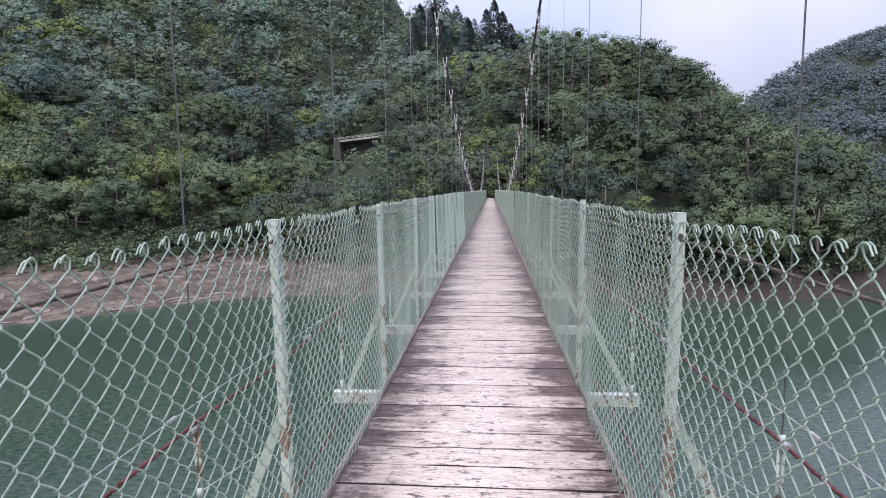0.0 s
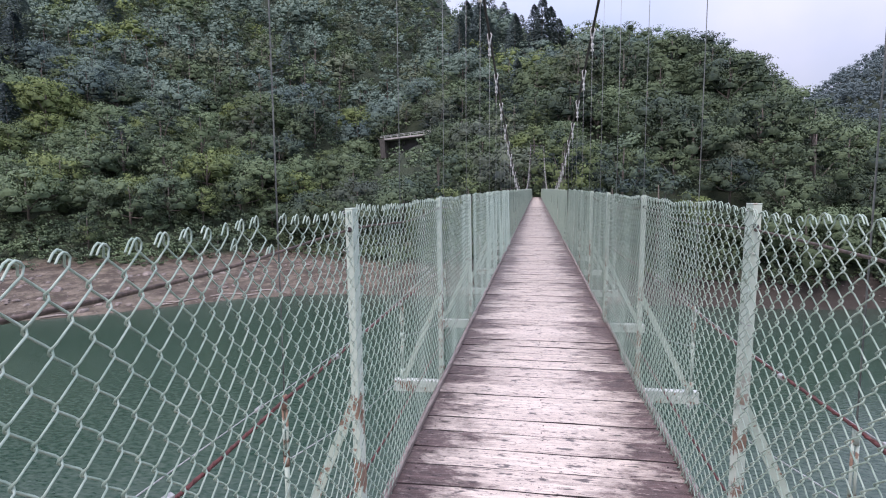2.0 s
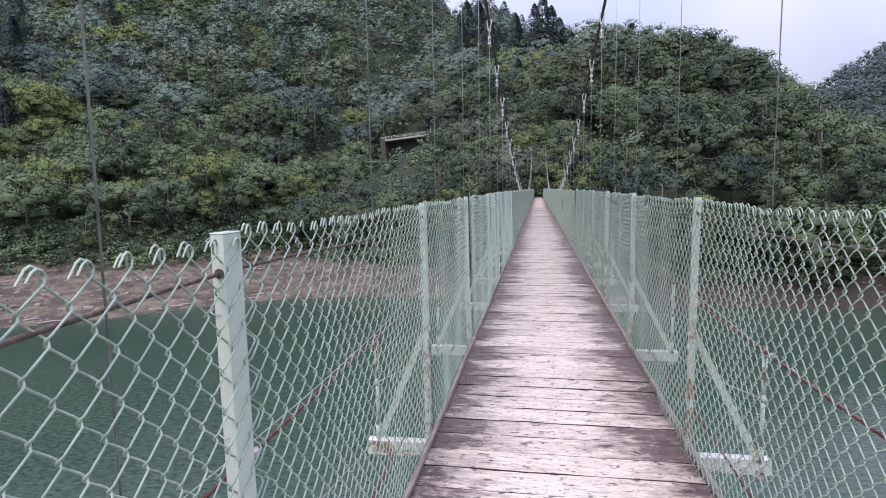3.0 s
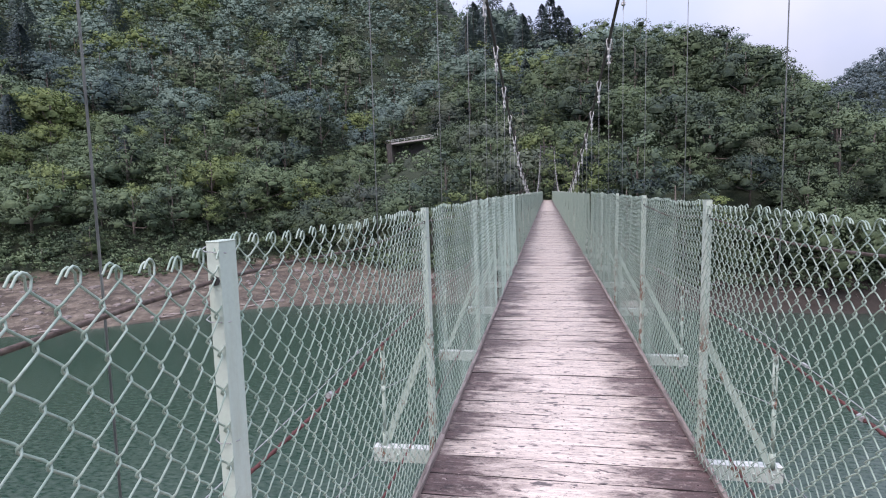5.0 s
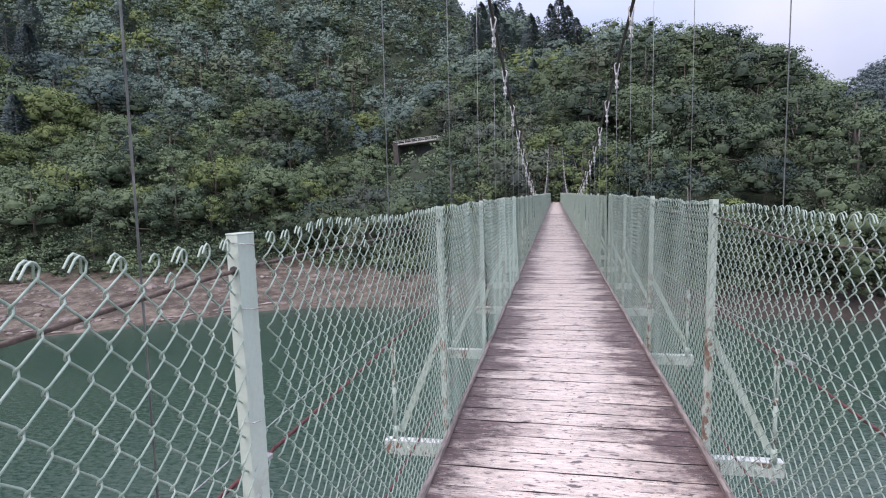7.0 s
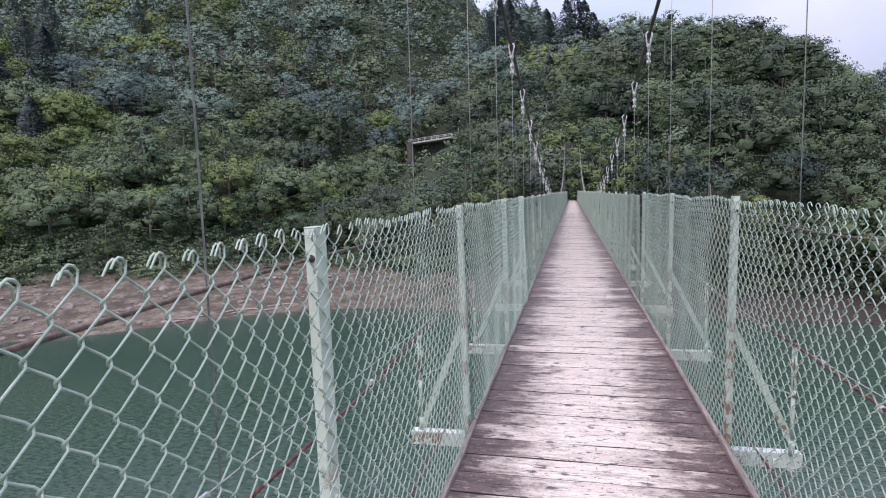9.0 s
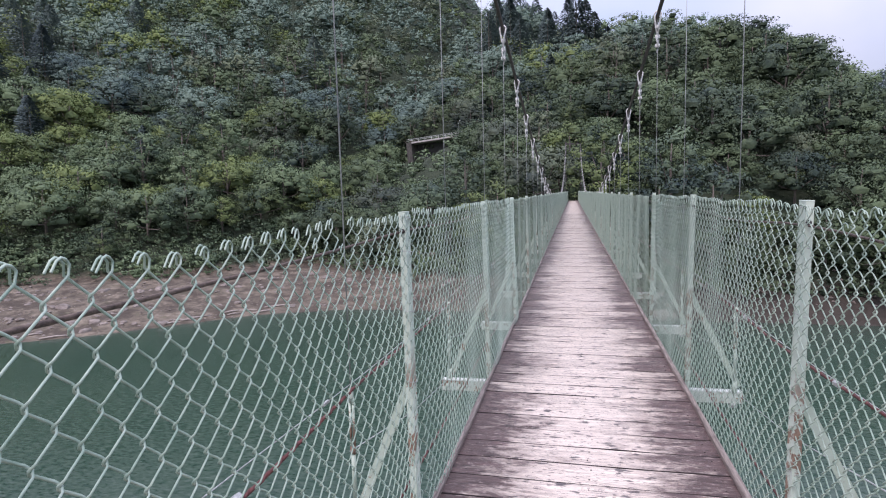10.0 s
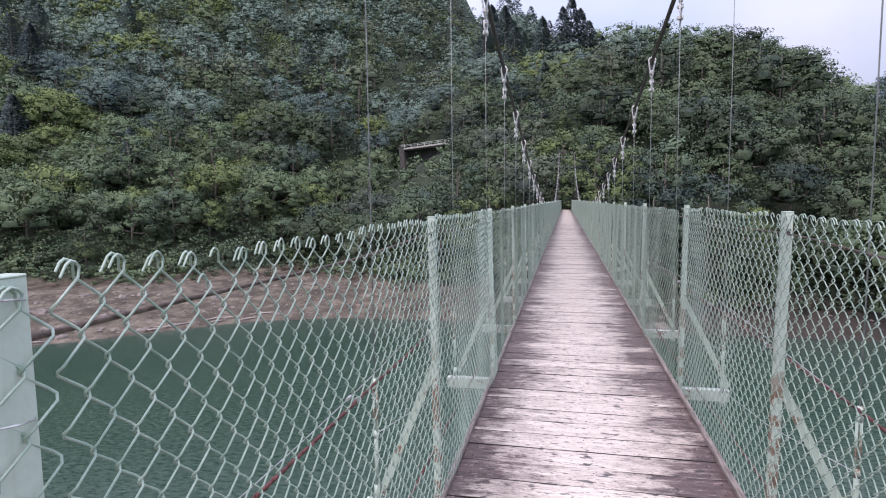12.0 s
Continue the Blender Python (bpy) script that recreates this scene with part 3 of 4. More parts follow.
    for x, y, top in ((-26, 213, 70), (-20.5, 205, 66.5), (-8, 203, 61.5), (-1.5, 206, 65), (1.2, 204, 67.5), (4.2, 206, 64), (7, 205, 59.5), (11, 203, 54)):
        h = ground_height(x, y)
        m = pose(x, y, h, 0, 0, x * 40)
        if crest is None:
            crest = thing("tree", "tall dark cedar standing on the crest", "tree", "cedars on the crest")
            part("crown", fast_mesh("crown", *KINDS[5][0]), LEAVES[4], crest)
            part("trunk", KINDS[5][1], BARK, crest, smooth=True)
            ob = crest
        else:
            ob = copy_thing(crest, m)
        k = max(0.5, (top - h) / 17)
        ob.matrix_basis = m @ Matrix.Diagonal((min(k, 1.2) * 0.95, min(k, 1.2) * 0.95, k, 1))
    pale = thing("tree", "small yellow-green tree among dark trees on the spur", "tree")
    part("crown", fast_mesh("crown", *KINDS[3][0]), LEAVES[2], pale)
    part("trunk", KINDS[3][1], BARK, pale, smooth=True)
    pale.matrix_basis = pose(31.5, 106, 0.2) @ Matrix.Diagonal((0.45, 0.45, 0.45, 1))
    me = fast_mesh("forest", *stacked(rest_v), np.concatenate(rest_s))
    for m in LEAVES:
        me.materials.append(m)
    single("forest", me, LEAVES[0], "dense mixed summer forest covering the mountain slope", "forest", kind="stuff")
    single("forest_trunks", joined(wood_p), BARK, "grey tree trunks standing in the dense forest", "tree trunks", kind="stuff")
    # undergrowth between the trunks
    low_v = []
    for _ in range(12000):
        y = rng.uniform(80, 345)
        x = rng.uniform(-1.25, 0.35) * y
        h = ground_height(x, y)
        if h < -11.2 or abs(x) < 3 and y < 100 or (-47 < x < -24 and 140 < y < 161) or (x > 6 and h < 0) or len(low_v) > 2500:
            continue
        leaves, wood = BUSH[int(rng.integers(2))]
        k = 0.9 if h < 5 else 1.35
        c, s = math.cos(x * 7) * k, math.sin(x * 7) * k
        r = np.array([[c, s, 0], [-s, c, 0], [0, 0, k]])
        low_v.append((leaves[0] @ r + (x, y, h - 0.5), leaves[1], leaves[2] @ r / k))
    # bushes that hang over the top of the bare shore
    for _ in range(1500):
        x = rng.uniform(-125, -6)
        y = float(np.interp(x, SHORE_X, SHORE_Y)) + rng.uniform(7, 60)
        h = ground_height(x, y)
        if not -11.9 < h < -4.5:
            continue
        leaves, wood = BUSH[int(rng.integers(2))]
        k = rng.uniform(0.5, 1.0)
        low_v.append((leaves[0] * k + (x, y, h - 0.4), leaves[1], leaves[2]))
    # and dark ones low on the spur's bank
    bank_v = []
    for _ in range(900):
        x = rng.uniform(4, 76)
        y = float(np.interp(x, SHORE_X, SHORE_Y)) + rng.uniform(2, 22)
        h = ground_height(x, y)
        if not -12.3 < h < -3:
            continue
        leaves, wood = BUSH[int(rng.integers(2))]
        k = rng.uniform(0.45, 1.0)
        bank_v.append((leaves[0] * k + (x, y, h - 0.3), leaves[1], leaves[2]))
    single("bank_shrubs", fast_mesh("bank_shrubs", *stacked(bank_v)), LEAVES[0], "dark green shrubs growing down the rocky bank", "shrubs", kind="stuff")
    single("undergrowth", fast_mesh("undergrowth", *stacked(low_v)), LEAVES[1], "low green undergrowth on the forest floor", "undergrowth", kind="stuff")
    # the next valley side, far beyond the spur
    far_v = []
    for _ in range(1300):
        y = rng.uniform(235, 930)
        x = y * rng.uniform(0.28, 0.78)
        h = ground_height(x, y)
        if h < LAKE + 1:
            continue
        leaves, wood = TINY[int(rng.integers(2))]
        far_v.append((leaves[0] * rng.uniform(1.1, 1.6) + (x, y, h), leaves[1], leaves[2]))
    me = fast_mesh("far_forest", *stacked(far_v))
    single("far_forest", me, LEAVES[6], "forest on the distant valley side, haze painted into its leaf colour", "forest", kind="stuff")


build_trees()


# ---- the bridge: cables and frames ----
def build_cables():
    for s in (-1, 1):
        ys = np.linspace(START - 1, END, 80)
        pts = [(SIDE[s], y, cable_height(y)) for y in ys]
        single("main_cable", tube(pts, 0.026, 8), CABLE, "dark twisted steel main cable hung above the bridge side", "cable", "main cables", smooth=True)
        # hand cable, slack between the posts
        ys = np.arange(START, END + 0.01, 0.25)
        rng = np.random.default_rng(31 + s)
        slack = rng.uniform(0.005, 0.035, len(BAYS) + 2)
        pts = [(fence_x(s, y) + s * 0.028, y, TOP + rail_lift(y) - 0.075 - slack[int((y - START) // 2)] * math.sin(math.pi * ((y - START) % 2) / 2) ** 2) for y in ys]
        single("hand_cable", tube(pts, 0.0045, 6), OLD_ROPE, "brown slack wire rope strung through the post tops", "cable", "hand cables", smooth=True)
        pts = [(SIDE[s] - s * 0.012, y, 0.555 + 0.012 * math.sin(y * 1.7 + s) - 0.015 * math.sin(math.pi * ((y - START) % 2) / 2)) for y in ys]
        side_rope = thing("side_cable", "rust-red wire rope tied along the hanger sockets", "cable", "side cables")
        part("rope", tube(pts, 0.0068, 6), RUST, side_rope, smooth=True)
        coil = np.arange(START, 30, 0.022)
        pts = [(SIDE[s] - s * 0.012 + 0.0065 * math.cos(y * 62), y, 0.555 + 0.012 * math.sin(y * 1.7 + s) - 0.015 * math.sin(math.pi * ((y - START) % 2) / 2) + 0.0065 * math.sin(y * 62)) for y in coil]
        part("wrapping", tube(pts, 0.004, 4), RUST, side_rope, "twisted outer strand", smooth=True)
        for y in np.arange(START + 0.7, 40, 1.31):
            part("rope_clip", tube([(SIDE[s] - s * 0.012, y - 0.018, 0.548), (SIDE[s] - s * 0.012, y + 0.018, 0.545)], 0.015, 6), ZINC, side_rope, "grey rope clip")
        pts = [(POST[s] + s * 0.09, y, 0.12 + 0.01 * math.sin(y * 2.3)) for y in ys]
        low = thing("lower_cable", "thin rust-red rope low outside the mesh", "cable", "lower cables")
        part("rope", tube(pts, 0.006, 5), RUST, low, smooth=True)
        pts = [(SIDE[s] + s * 0.22, y, 0.42 + 0.05 * math.sin(y * 0.8)) for y in ys]
        guy = thing("guy_wire", "thin grey guy wire outside the hangers", "cable", "guy wires")
        part("wire", tube(pts, 0.003, 5), ZINC, guy, smooth=True)
        for y in np.arange(START + 0.2, 40, 2.0):
            part("wire_clip", tube([(SIDE[s] + s * 0.22, y - 0.03, 0.42 + 0.05 * math.sin(y * 0.8)), (SIDE[s] + s * 0.22, y + 0.03, 0.42 + 0.05 * math.sin(y * 0.8))], 0.01, 5), ZINC, guy)


def channel_post(lo_z, hi_z, s, web=0.058, flange=0.028, thick=0.005):
    """An upright channel section: its web faces the deck, its flanges point away from it."""
    h = web / 2
    o = [(0, -h), (0, h), (s * flange, h), (s * flange, h - thick), (s * thick, h - thick), (s * thick, -h + thick), (s * flange, -h + thick), (s * flange, -h)]
    if s > 0:
        o = o[::-1]
    n = len(o)
    v = [(a, b, lo_z) for a, b in o] + [(a, b, hi_z) for a, b in o]
    f = [(i, (i + 1) % n, n + (i + 1) % n, n + i) for i in range(n)]
    f += [tuple(range(n))[::-1], tuple(range(n, 2 * n))]
    return v, f


def block_along(a, b, width, thick):
    """A flat bar from a to b, its flat side across the walk."""
    a, b = Vector(a), Vector(b)
    d = (b - a).normalized()
    w = d.cross(Vector((0, 1, 0))) * width / 2
    t = Vector((0, thick / 2, 0))
    v = [a - w - t, a + w - t, a + w + t, a - w + t, b - w - t, b + w - t, b + w + t, b - w + t]
    return v, [(0, 1, 2, 3), (7, 6, 5, 4), (0, 4, 5, 1), (1, 5, 6, 2), (2, 6, 7, 3), (3, 7, 4, 0)]


def build_frames():
    rng = np.random.default_rng(77)
    posts = {}
    for s in (-1, 1):
        p = thing("fence_post", "pale green painted steel angle post, rusting near its foot", "post", "bridge fence posts")
        part("post", channel_post(-0.145, TOP, s), MINT_RUSTY, p)
        part("cap_plate", block((min(0, s * 0.029) - 0.001, -0.030, TOP), (max(0, s * 0.029) + 0.001, 0.030, TOP + 0.004), 0.0015), MINT, p)
        reach = SIDE[s] - POST[s]
        part("brace", block_along((s * 0.016, 0.036, 0.62), (reach - s * 0.02, 0.036, -0.07), 0.038, 0.006), MINT, p, "slanting flat steel brace")
        for z in (0.60, 0.53, 0.05, -0.105):
            part("bolt", tube([(-s * 0.008, 0.0, z), (s * 0.016, 0.0, z)], 0.010, 6), MINT_RUSTY, p)
        part("cable_eye", tube([(s * 0.012, -0.033, TOP - 0.075), (s * 0.012, -0.024, TOP - 0.075)], 0.010, 8), DARK_STEEL, p, "dark drilled cable hole")
        posts[s] = p
        for k, y in enumerate(BAYS):
            m = pose(*post_place(s, y), rail_lift(y) + (0.012 if s > 0 else 0), rng.normal() * 0.3, rng.normal() * 0.15 + s * 0.7, rng.normal() * 2)
            if k == 0:
                p.matrix_basis = m
            else:
                copy_thing(p, m)
    # crossbeams: channel sections under the deck, reaching out to the hangers
    beam = thing("crossbeam", "pale painted steel channel beam under the deck", "beam", "bridge crossbeams")
    lo, hi = SIDE[-1] - 0.06, SIDE[1] + 0.06
    part("web", block((lo, -0.004, -0.140), (hi, 0.004, -0.068), 0), BEAM, beam)
    # the light caught by the beam's top is put into a paler material
    part("top_flange", block((lo, -0.004, -0.068), (hi, 0.055, -0.060), 0.002), PALE, beam, "upper flange coloured pale for the light on top")
    part("bottom_flange", block((lo, -0.004, -0.147), (hi, 0.055, -0.140), 0.002), BEAM, beam)
    for x in (lo + 0.05, lo + 0.14, hi - 0.05, hi - 0.14):
        part("bolt", tube([(x, -0.016, -0.104), (x, 0.012, -0.104)], 0.012, 6), BEAM, beam)
    for k, y in enumerate(BAYS):
        m = pose(0, y - 0.008, 0, 0, 0, 1.2)
        if k == 0:
            beam.matrix_basis = m
        else:
            copy_thing(beam, m)
    # stringers carry the planks from beam to beam
    for x in (-0.68, -0.065, 0.55):
        single("stringer", block((x - 0.04, START, -0.0598), (x + 0.04, END, -0.038), 0.003), EDGE_WOOD, "long timber bearer under the planks", "beam", "deck stringers")


def build_hangers():
    """Rod hangers: socket and turnbuckle on the beam end, rod up to a clipped wire loop over the main cable."""
    for s in (-1, 1):
        sock = mesh_of("socket", *joined([tube([(0, 0, -0.06), (0, 0, 0.02)], 0.016, 8), tube([(0, 0, 0.02), (0, 0, 0.30)], 0.011, 8)]), True)
        buckle = mesh_of("turnbuckle", *joined([tube([(-0.008, 0, 0.28), (-0.008, 0, 0.52)], 0.0055, 6), tube([(0.008, 0, 0.28), (0.008, 0, 0.52)], 0.0055, 6),
                                               tube([(0, 0, 0.26), (0, 0, 0.30)], 0.013, 8), tube([(0, 0, 0.50), (0, 0, 0.56)], 0.012, 8)]), True)
        nut = mesh_of("nut", *tube([(0, 0, -0.17), (0, 0, -0.148)], 0.022, 6))
        over_pts = [(0.0, -0.03, -0.17), (0.016, -0.018, -0.05)] + [(0.030 * math.cos(a), -0.012, 0.006 + 0.032 * math.sin(a)) for a in np.linspace(0.2, math.pi - 0.2, 6)] + [(-0.02, 0.0, -0.06), (0.004, 0.012, -0.2)]
        loop = mesh_of("wire_loop", *joined([tube(over_pts, 0.008, 6), tube([(-0.008, 0.01, -0.1), (0.012, 0.03, -0.2), (0.0, 0.01, -0.33)], 0.007, 5),
                                            tube([(0.012, -0.012, -0.08), (-0.01, -0.02, -0.22), (0.004, -0.03, -0.29)], 0.006, 5)]), True)
        clip = mesh_of("clip", *joined([block((-0.020, -0.016, -0.016), (0.020, 0.016, 0.016), 0.005), tube([(-0.012, 0.012, 0.006), (-0.014, 0.044, 0.010)], 0.006, 5),
                                       tube([(0.012, 0.012, -0.006), (0.010, 0.040, -0.010)], 0.006, 5)]))
        for y in BAYS:
            top = cable_height(y)
            h = thing("hanger", "slim grey steel hanger rod with turnbuckle and wire loop", "hanger", "bridge hangers")
            h.location = (SIDE[s], y, 0)
            foot = part("socket", sock, MINT, h)
            part("nut", nut, ZINC, foot)
            part("turnbuckle", buckle, MINT_RUSTY, h, "rust-streaked pale turnbuckle")
            if top > 1.2:
                part("rod", tube([(0, 0, 0.55), (0.004 * s, 0, (top + 0.5) / 2), (0, 0, top - 0.05)], 0.003, 6), HANGER, h, smooth=True)
                over = part("wire_loop", loop, BRIGHT, h, "bright galvanised wire loop")
                over.location.z = top
                over.scale = (1.5, 1.5, 1.45)
                for d in (0.10, 0.19, 0.27):
                    part("clip", clip, BRIGHT, over).location.z = -d
            else:
                part("rod", tube([(0, 0, 0.55), (0, 0, top + 0.02)], 0.0075, 6), HANGER, h, smooth=True)
            # pale sway rod from this socket down to the next beam end
            if y < END:
                rod = [(SIDE[s] + s * 0.015, y, 0.27), (SIDE[s] + s * 0.015, y + 1.0, 0.06), (SIDE[s] + s * 0.01, y + 1.92, -0.05)]
                single("sway_rod", tube(rod, 0.0032, 5), ZINC, "thin pale sway rod between hanger foot and beam end", "rod", "sway rods", smooth=True)


def build_towers():
    """Steel portals that carry the cables at both ends."""
    for y in (START - 1, END):
        t = thing("bridge_tower", "plain dark steel portal carrying the main cables", "tower", "bridge towers")
        h = cable_height(y)
        for s in (-1, 1):
            part("leg", block((SIDE[s] - 0.1, y - 0.1, -2.2), (SIDE[s] + 0.1, y + 0.1, h + 0.05), 0.01), DARK_STEEL, t)
            part("saddle", block((SIDE[s] - 0.13, y - 0.18, h + 0.05), (SIDE[s] + 0.13, y + 0.18, h + 0.12), 0.02), DARK_STEEL, t)
        part("head_beam", block((SIDE[-1] - 0.1, y - 0.08, h - 0.35), (SIDE[1] + 0.1, y + 0.08, h - 0.15), 0.01), DARK_STEEL, t)
    for y0, y1 in ((START - 8, START), (END, END + 10)):
        single("abutment", block((-1.6, y0, -3.5), (1.5, y1, -0.19), 0.05), CONCRETE, "weathered concrete bridge abutment on the bank", "abutment", "abutments")


# ---- chain-link mesh ----
def mesh_panel(seed, wires, rows, sides, radius, fine):
    """Interlocked zigzag wires, 2 m long: each wire meets its neighbours corner to corner, and the ends are knuckled at the top."""
    rng = np.random.default_rng(seed)
    pitch, tall = BAY / wires, 1.406 / rows
    wob = rng.uniform(0, 6, 4)
    pieces = []
    for i in range(wires):
        xs = (i + 0.5) * pitch
        turn = 1 if i % 2 else -1
        short = int(rng.integers(1, 3)) if fine and rng.random() < 0.05 else 0
        pts = []
        for r in range(rows * 2 + 1 - short):
            side = turn if r % 2 else -turn
            z = r * tall / 2
            along = xs + side * pitch * 0.52
            if fine:
                # flattened helix: rising legs lie on one face, falling legs on the other, with a round bend between
                pts += [(0.006 * side, along - side * 0.003, z - 0.007), (0, along + side * 0.002, z), (-0.006 * side, along - side * 0.003, z + 0.007)]
            else:
                pts.append((0.002 * side, along, z))
        if fine:
            # the cut ends of each pair of wires fold over together and hang down
            side = turn if (rows * 2 - short) % 2 else -turn
            x_t, z_t = xs + side * pitch * 0.52, (rows * 2 - short) * tall / 2
            up, o = rng.uniform(0.0, 0.008), 0.004 * side
            long = rng.uniform(0.3, 0.85)
            pts[-2:] = [(o, x_t + 0.002, z_t + 0.003 + up), (o + 0.001, x_t - 0.004, z_t + 0.009 + up), (o + 0.003, x_t - 0.013, z_t + 0.012 + up), (o + 0.004, x_t - 0.021, z_t + 0.008 + up),
                        (o + 0.004, x_t - 0.022 - 0.016 * long, z_t + 0.006 - 0.022 * long + up)]
        p = np.array(pts)
        p[:, 0] += 0.012 * np.sin(p[:, 1] * 3.1 + wob[0]) * np.sin(p[:, 2] * 2.3 + wob[1]) + 0.004 * np.sin(p[:, 1] * 9 + wob[2])
        p[:, 1] += 0.007 * np.sin(p[:, 2] * 4 + wob[3])
        p[:, 2] += (0.006 * np.sin(p[:, 1] * 5 + wob[1]) + 0.004 * np.sin(p[:, 1] * 13 + wob[0])) * np.clip(p[:, 2], 0, 1)
        pieces.append(tube(p, radius, sides, False))
    v, f = joined(pieces)
    return fast_mesh("chain_link", v, np.array(f))


def build_mesh():
    near = [mesh_panel(k, 54, 18, 4, 0.0023, True) for k in range(4)]
    middle = [mesh_panel(20 + k, 54, 18, 3, 0.0021, False) for k in range(2)]
    tie = mesh_of("tie_wire", *tube([(0.022 * math.sin(a), 0.034 * math.cos(a), 0.004 * a) for a in np.linspace(0, 2 * math.pi, 9)], 0.0014, 4))
    distant = [mesh_panel(40, 26, 10, 3, 0.0032, False)]
    for me in near + middle + distant:
        me.materials.append(COATED)
    for s in (-1, 1):
        for k, y in enumerate(BAYS):
            if y >= END:
                continue
            choice = near if 0 <= y < 16 else middle if y < 34 else distant
            me = choice[(k * 7 + s) % len(choice)]
            p = thing("mesh_panel", "pale green coated chain-link mesh, knuckled and frayed along the top", "fence mesh", "bridge mesh panels")
            p.matrix_basis = pose((post_place(s, y)[0] + post_place(s, y + BAY)[0]) / 2 - s * 0.008, y + (0.0185 if s < 0 else 0.0), -0.111 + rail_lift(y + 1), 0, s * 0.7, math.degrees(math.atan2(post_place(s, y)[0] - post_place(s, y + BAY)[0], BAY)))
            part("chain_link", me, COATED, p)
            if y < 24:
                for z in (0.4, 0.7, 1.0, 1.25, 1.39):
                    part("tie_wire", tie, ZINC, p).location = (s * 0.02, post_place(s, y)[1] - y - (0.0185 if s < 0 else 0.0), z)



# ---- road bridge high on the slope ----
def build_road():
    b = thing("road_bridge", "small concrete road bridge with a pale parapet in the forest", "bridge")
    part("slab", block((-8, -2, -0.45), (8.5, 2, 0.0), 0.05), CONCRETE, b)
    # the abutments carry the gap's shade in their colour
    part("abutment", block((-9.6, -2, -5.5), (-8, 2, 0.0), 0.08), SHADED_CONCRETE, b, "concrete abutment coloured dark for the shade below the slab")
    part("abutment", block((8.5, -2, -5.5), (11, 2, 0.0), 0.08), SHADED_CONCRETE, b)
    # a dark panel is added as the shade of the opening
    part("back_wall", block((-8, 1.4, -5.5), (8.5, 2, -0.5), 0.02), DARK_STEEL, b, "dark panel added for the shade below the slab")
    for x in np.arange(-7.8, 8.6, 2.0):
        part("rail_post", block((x - 0.05, -1.95, 0), (x + 0.05, -1.85, 0.8), 0.01), PALE, b)
    for z in (0.45, 0.8):
        part("rail", tube([(-9.4, -1.9, z), (8.6, -1.9, z)], 0.04, 6), PALE, b)
    b.matrix_basis = pose(-34.6, 158, 16.3, 0, -4, -12)
    lamp = thing("road_lamp", "slim grey road lamp with a curved arm", "lamp")
    part("pole", tube([(0, 0, 0), (0, 0, 3.4), (0.15, 0, 4.0), (0.6, 0, 4.4), (1.1, 0, 4.5)], 0.07, 6), PALE, lamp, smooth=True)
    part("head", block((0.9, -0.12, 4.4), (1.6, 0.12, 4.54), 0.03), PALE, lamp)
    lamp.matrix_basis = pose(-29.5, 157.5, 16.6)


# ---- shore stones and driftwood ----
def build_shore():
    rng = np.random.default_rng(9)
    shapes = []
    for k in range(4):
        bm = bmesh.new()
        bmesh.ops.create_icosphere(bm, subdivisions=2, radius=1)
        for v in bm.verts:
            v.co *= 1 + 0.35 * noise.noise(v.co * 1.4 + Vector((k * 9, 0, 0)))
            v.co.z *= 0.62
        me = bpy.data.meshes.new("rock")
        bm.to_mesh(me)
        bm.free()
        me.materials.append(ROCK)
        shapes.append(me)
    placed = 0
    while placed < 170:
        x = rng.uniform(-95, 14)
        y = float(np.interp(x, SHORE_X, SHORE_Y)) + (rng.uniform(-1, 30) if x < -20 else rng.uniform(-1.5, 11))
        h = ground_height(x, y)
        if h > -7:
            continue
        r = 0.25 + 0.5 * rng.random() ** 3 * (1 if x < -10 else 2.6)
        ob = single("rock", shapes[placed % 4], ROCK, "grey-brown weathered rock on the bare shore", "rock", "shore rocks")
        ob.matrix_basis = pose(x, y, h, rng.uniform(-15, 15), rng.uniform(-15, 15), rng.uniform(0, 360)) @ Matrix.Diagonal((r * 1.3, r, r, 1))
        placed += 1
    # loose stones strewn over the bare shore
    pebbles = []
    octa = np.array([(1, 0, 0), (0.2, 0.9, 0.1), (-1, 0.1, 0), (-0.1, -0.9, 0), (0.1, 0.1, 0.7), (0, 0, -0.6)])
    sides = [(0, 1, 4), (1, 2, 4), (2, 3, 4), (3, 0, 4), (1, 0, 5), (2, 1, 5), (3, 2, 5), (0, 3, 5)]
    while len(pebbles) < 2600:
        x = rng.uniform(-95, 60)
        y = float(np.interp(x, SHORE_X, SHORE_Y)) + (rng.uniform(-1, 32) if x < -20 else rng.uniform(-1, 9))
        h = ground_height(x, y)
        r = 0.08 + 0.3 * rng.random() ** 4
        a = rng.uniform(0, 6)
        turn = np.array([[math.cos(a), math.sin(a), 0], [-math.sin(a), math.cos(a), 0], [0, 0, 0.8]])
        pebbles.append(((octa * rng.uniform(0.8, 1.2, (6, 1))) @ turn * r + (x, y, h + r * 0.15), sides))
    single("shore_stones", joined(pebbles), ROCK, "loose grey-brown stones strewn on the gravel shore", "stones", kind="stuff")
    for k in range(14):
        x = rng.uniform(-80, -40)
        y = float(np.interp(x, SHORE_X, SHORE_Y)) + rng.uniform(0.6, 5)
        h = ground_height(x, y)
        n = rng.uniform(1.2, 4.5)
        ob = single("driftwood", tube([(-n / 2, 0, 0.1), (0, 0.15, 0.16), (n / 2, 0, 0.1)], [0.09, 0.12, 0.05], 6), DRIFT, "bleached driftwood log along the waterline", "driftwood", "driftwood logs", smooth=True)
        ob.matrix_basis = pose(x, y, h, 0, 0, rng.uniform(20, 60))


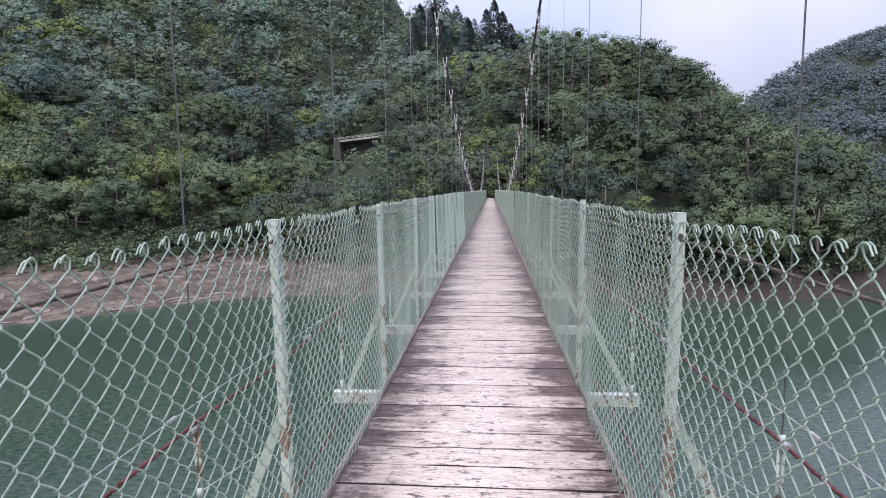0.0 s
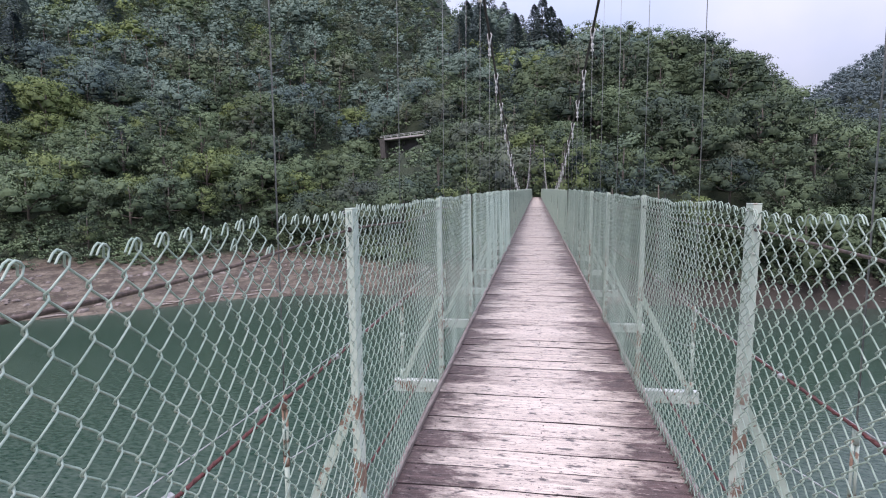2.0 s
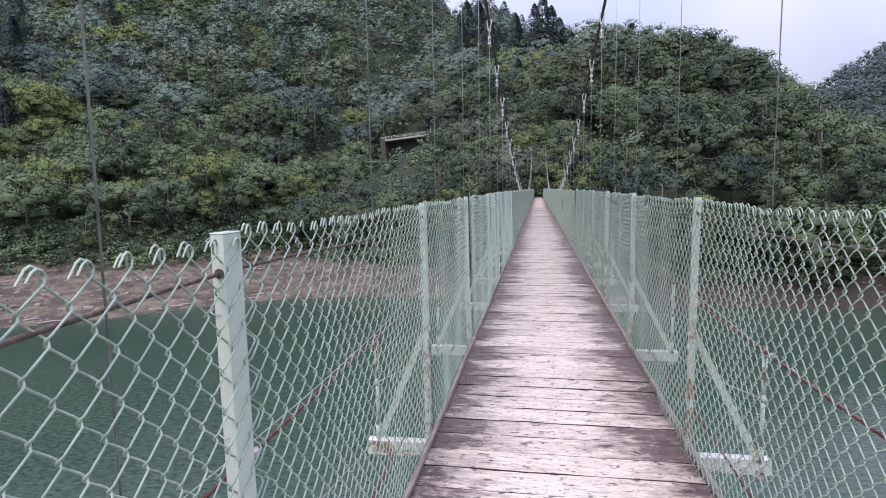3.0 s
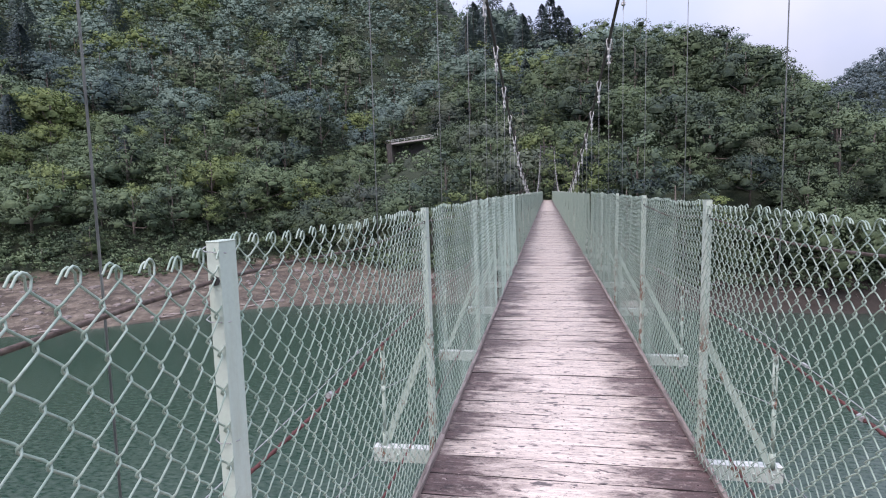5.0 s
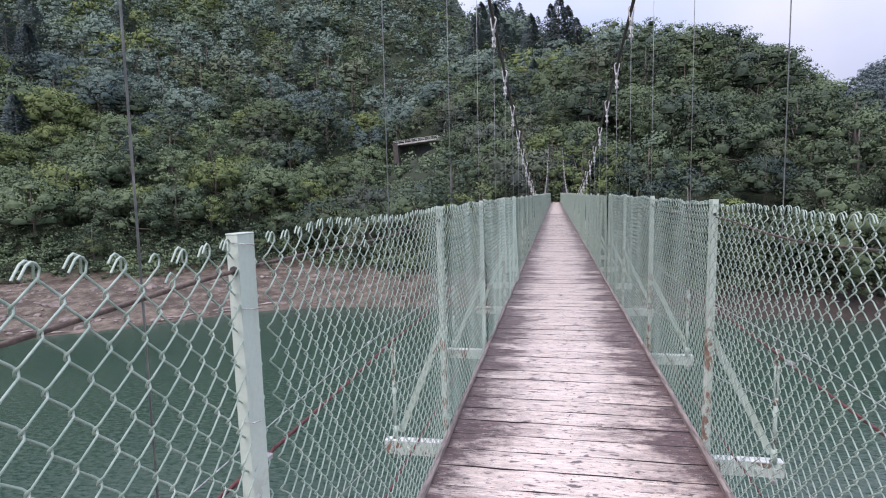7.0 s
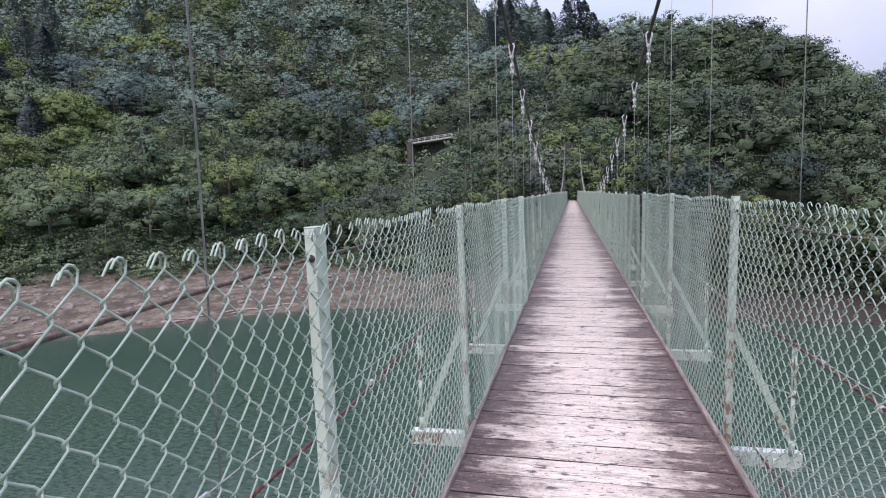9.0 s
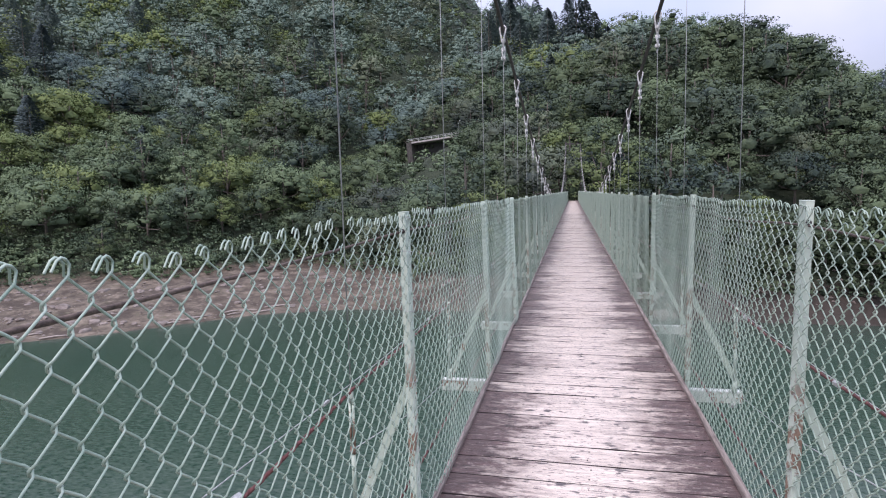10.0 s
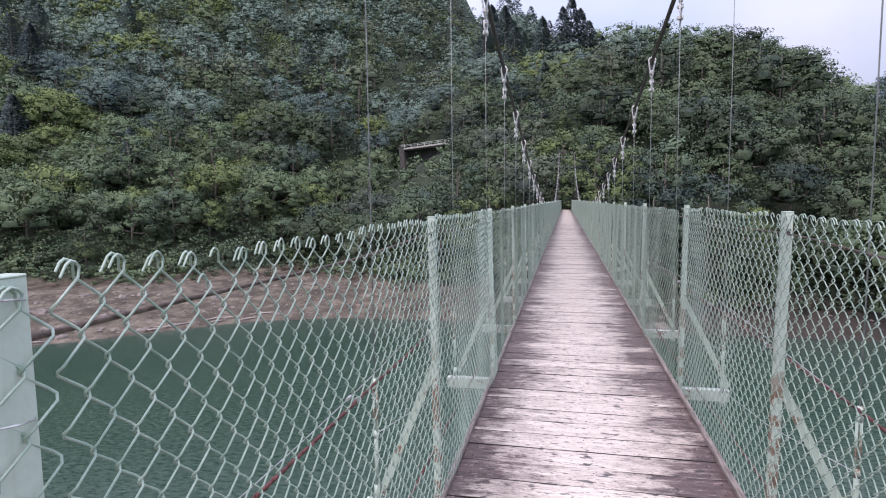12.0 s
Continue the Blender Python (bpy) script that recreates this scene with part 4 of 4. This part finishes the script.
# ---- deck, plank by plank ----
def plank_mesh(seed, detail=True):
    rng = np.random.default_rng(seed)
    n = 9
    xs = np.linspace(EDGE[-1] + rng.uniform(0, 0.012), EDGE[1] - rng.uniform(0, 0.012), n)
    half, c = 0.0981 + 0.001 * (seed % 2), 0.003
    rows = []
    for x in xs:
        a, b = -half + rng.normal() * 0.0018, half + rng.normal() * 0.0018
        lift = rng.normal() * 0.0012
        rows += [(x, a, -0.038), (x, a, -c + lift), (x, a + c, lift), (x, b - c, lift), (x, b, -c + lift), (x, b, -0.038)]
    f = []
    for i in range(n - 1):
        for j in range(5):
            f.append((i * 6 + j, (i + 1) * 6 + j, (i + 1) * 6 + j + 1, i * 6 + j + 1))
    f += [tuple(range(6)), tuple((n - 1) * 6 + j for j in range(6))[::-1]]
    return rows, f


def build_deck():
    deck = tagged(new("floor"), "wet worn timber plank deck of the footbridge", "deck", "", "structure")
    shapes = [mesh_of("plank", *plank_mesh(k)) for k in range(10)]
    for me in shapes:
        me.materials.append(PLANK)
        me.materials.append(GRIME)
        me.polygons.foreach_set("material_index", [1 if i % 5 in (0, 1, 3, 4) and i < 40 else 0 for i in range(len(me.polygons))])
    nails = mesh_of("nail_heads", *joined([tube([(x + 0.006 * math.sin(x * 50 + y * 90), y, -0.004), (x + 0.006 * math.sin(x * 50 + y * 90), y, 0.0014)], 0.0045, 6) for x in (-0.68, -0.065, 0.55) for y in (-0.05, 0.05)]))
    rng = np.random.default_rng(3)
    ys = np.arange(START, END, 0.2) + 0.1
    rest = []
    for k, y in enumerate(ys):
        if y < 46:
            p = part("plank", shapes[int(rng.integers(10))], PLANK, deck)
            p.location = (0, y, rng.normal() * 0.0012)
            p.rotation_euler = (rng.normal() * 0.008, 0, rng.normal() * 0.0012)
            if y < 16:
                part("nail_heads", nails, NAIL, p).location.x = rng.normal() * 0.012
        else:
            v, f = plank_mesh(k)
            rest.append((np.array(v) + (0, y, 0), f))
    tagged(part("far_planks", joined(rest), PLANK, deck), kind="stuff")
    for s in (-1, 1):
        for k, y in enumerate(np.arange(START, END, 4.0)):
            a = EDGE[s] - s * 0.028
            n = 9
            yy = np.linspace(y, y + 3.985, n)
            v, f = [], []
            for q in yy:
                j = rng.normal() * 0.002
                v += [(a + j, q, 0.002), (a + j, q, 0.026), (a + s * 0.006 + j, q, 0.032), (a + s * 0.022, q, 0.032 + j), (a + s * 0.028, q, 0.026), (a + s * 0.028, q, 0.002)]
            for i in range(n - 1):
                for j in range(6):
                    q = (i * 6 + j, i * 6 + (j + 1) % 6, (i + 1) * 6 + (j + 1) % 6, (i + 1) * 6 + j)
                    f.append(q)
            f += [tuple(range(6)), tuple((n - 1) * 6 + j for j in range(6))[::-1]]
            part("edge_board", (v, f), EDGE_WOOD, deck, "worn edge batten with split grain")


build_cables()
build_frames()
build_hangers()
build_towers()
build_road()
build_shore()
build_mesh()
build_deck()
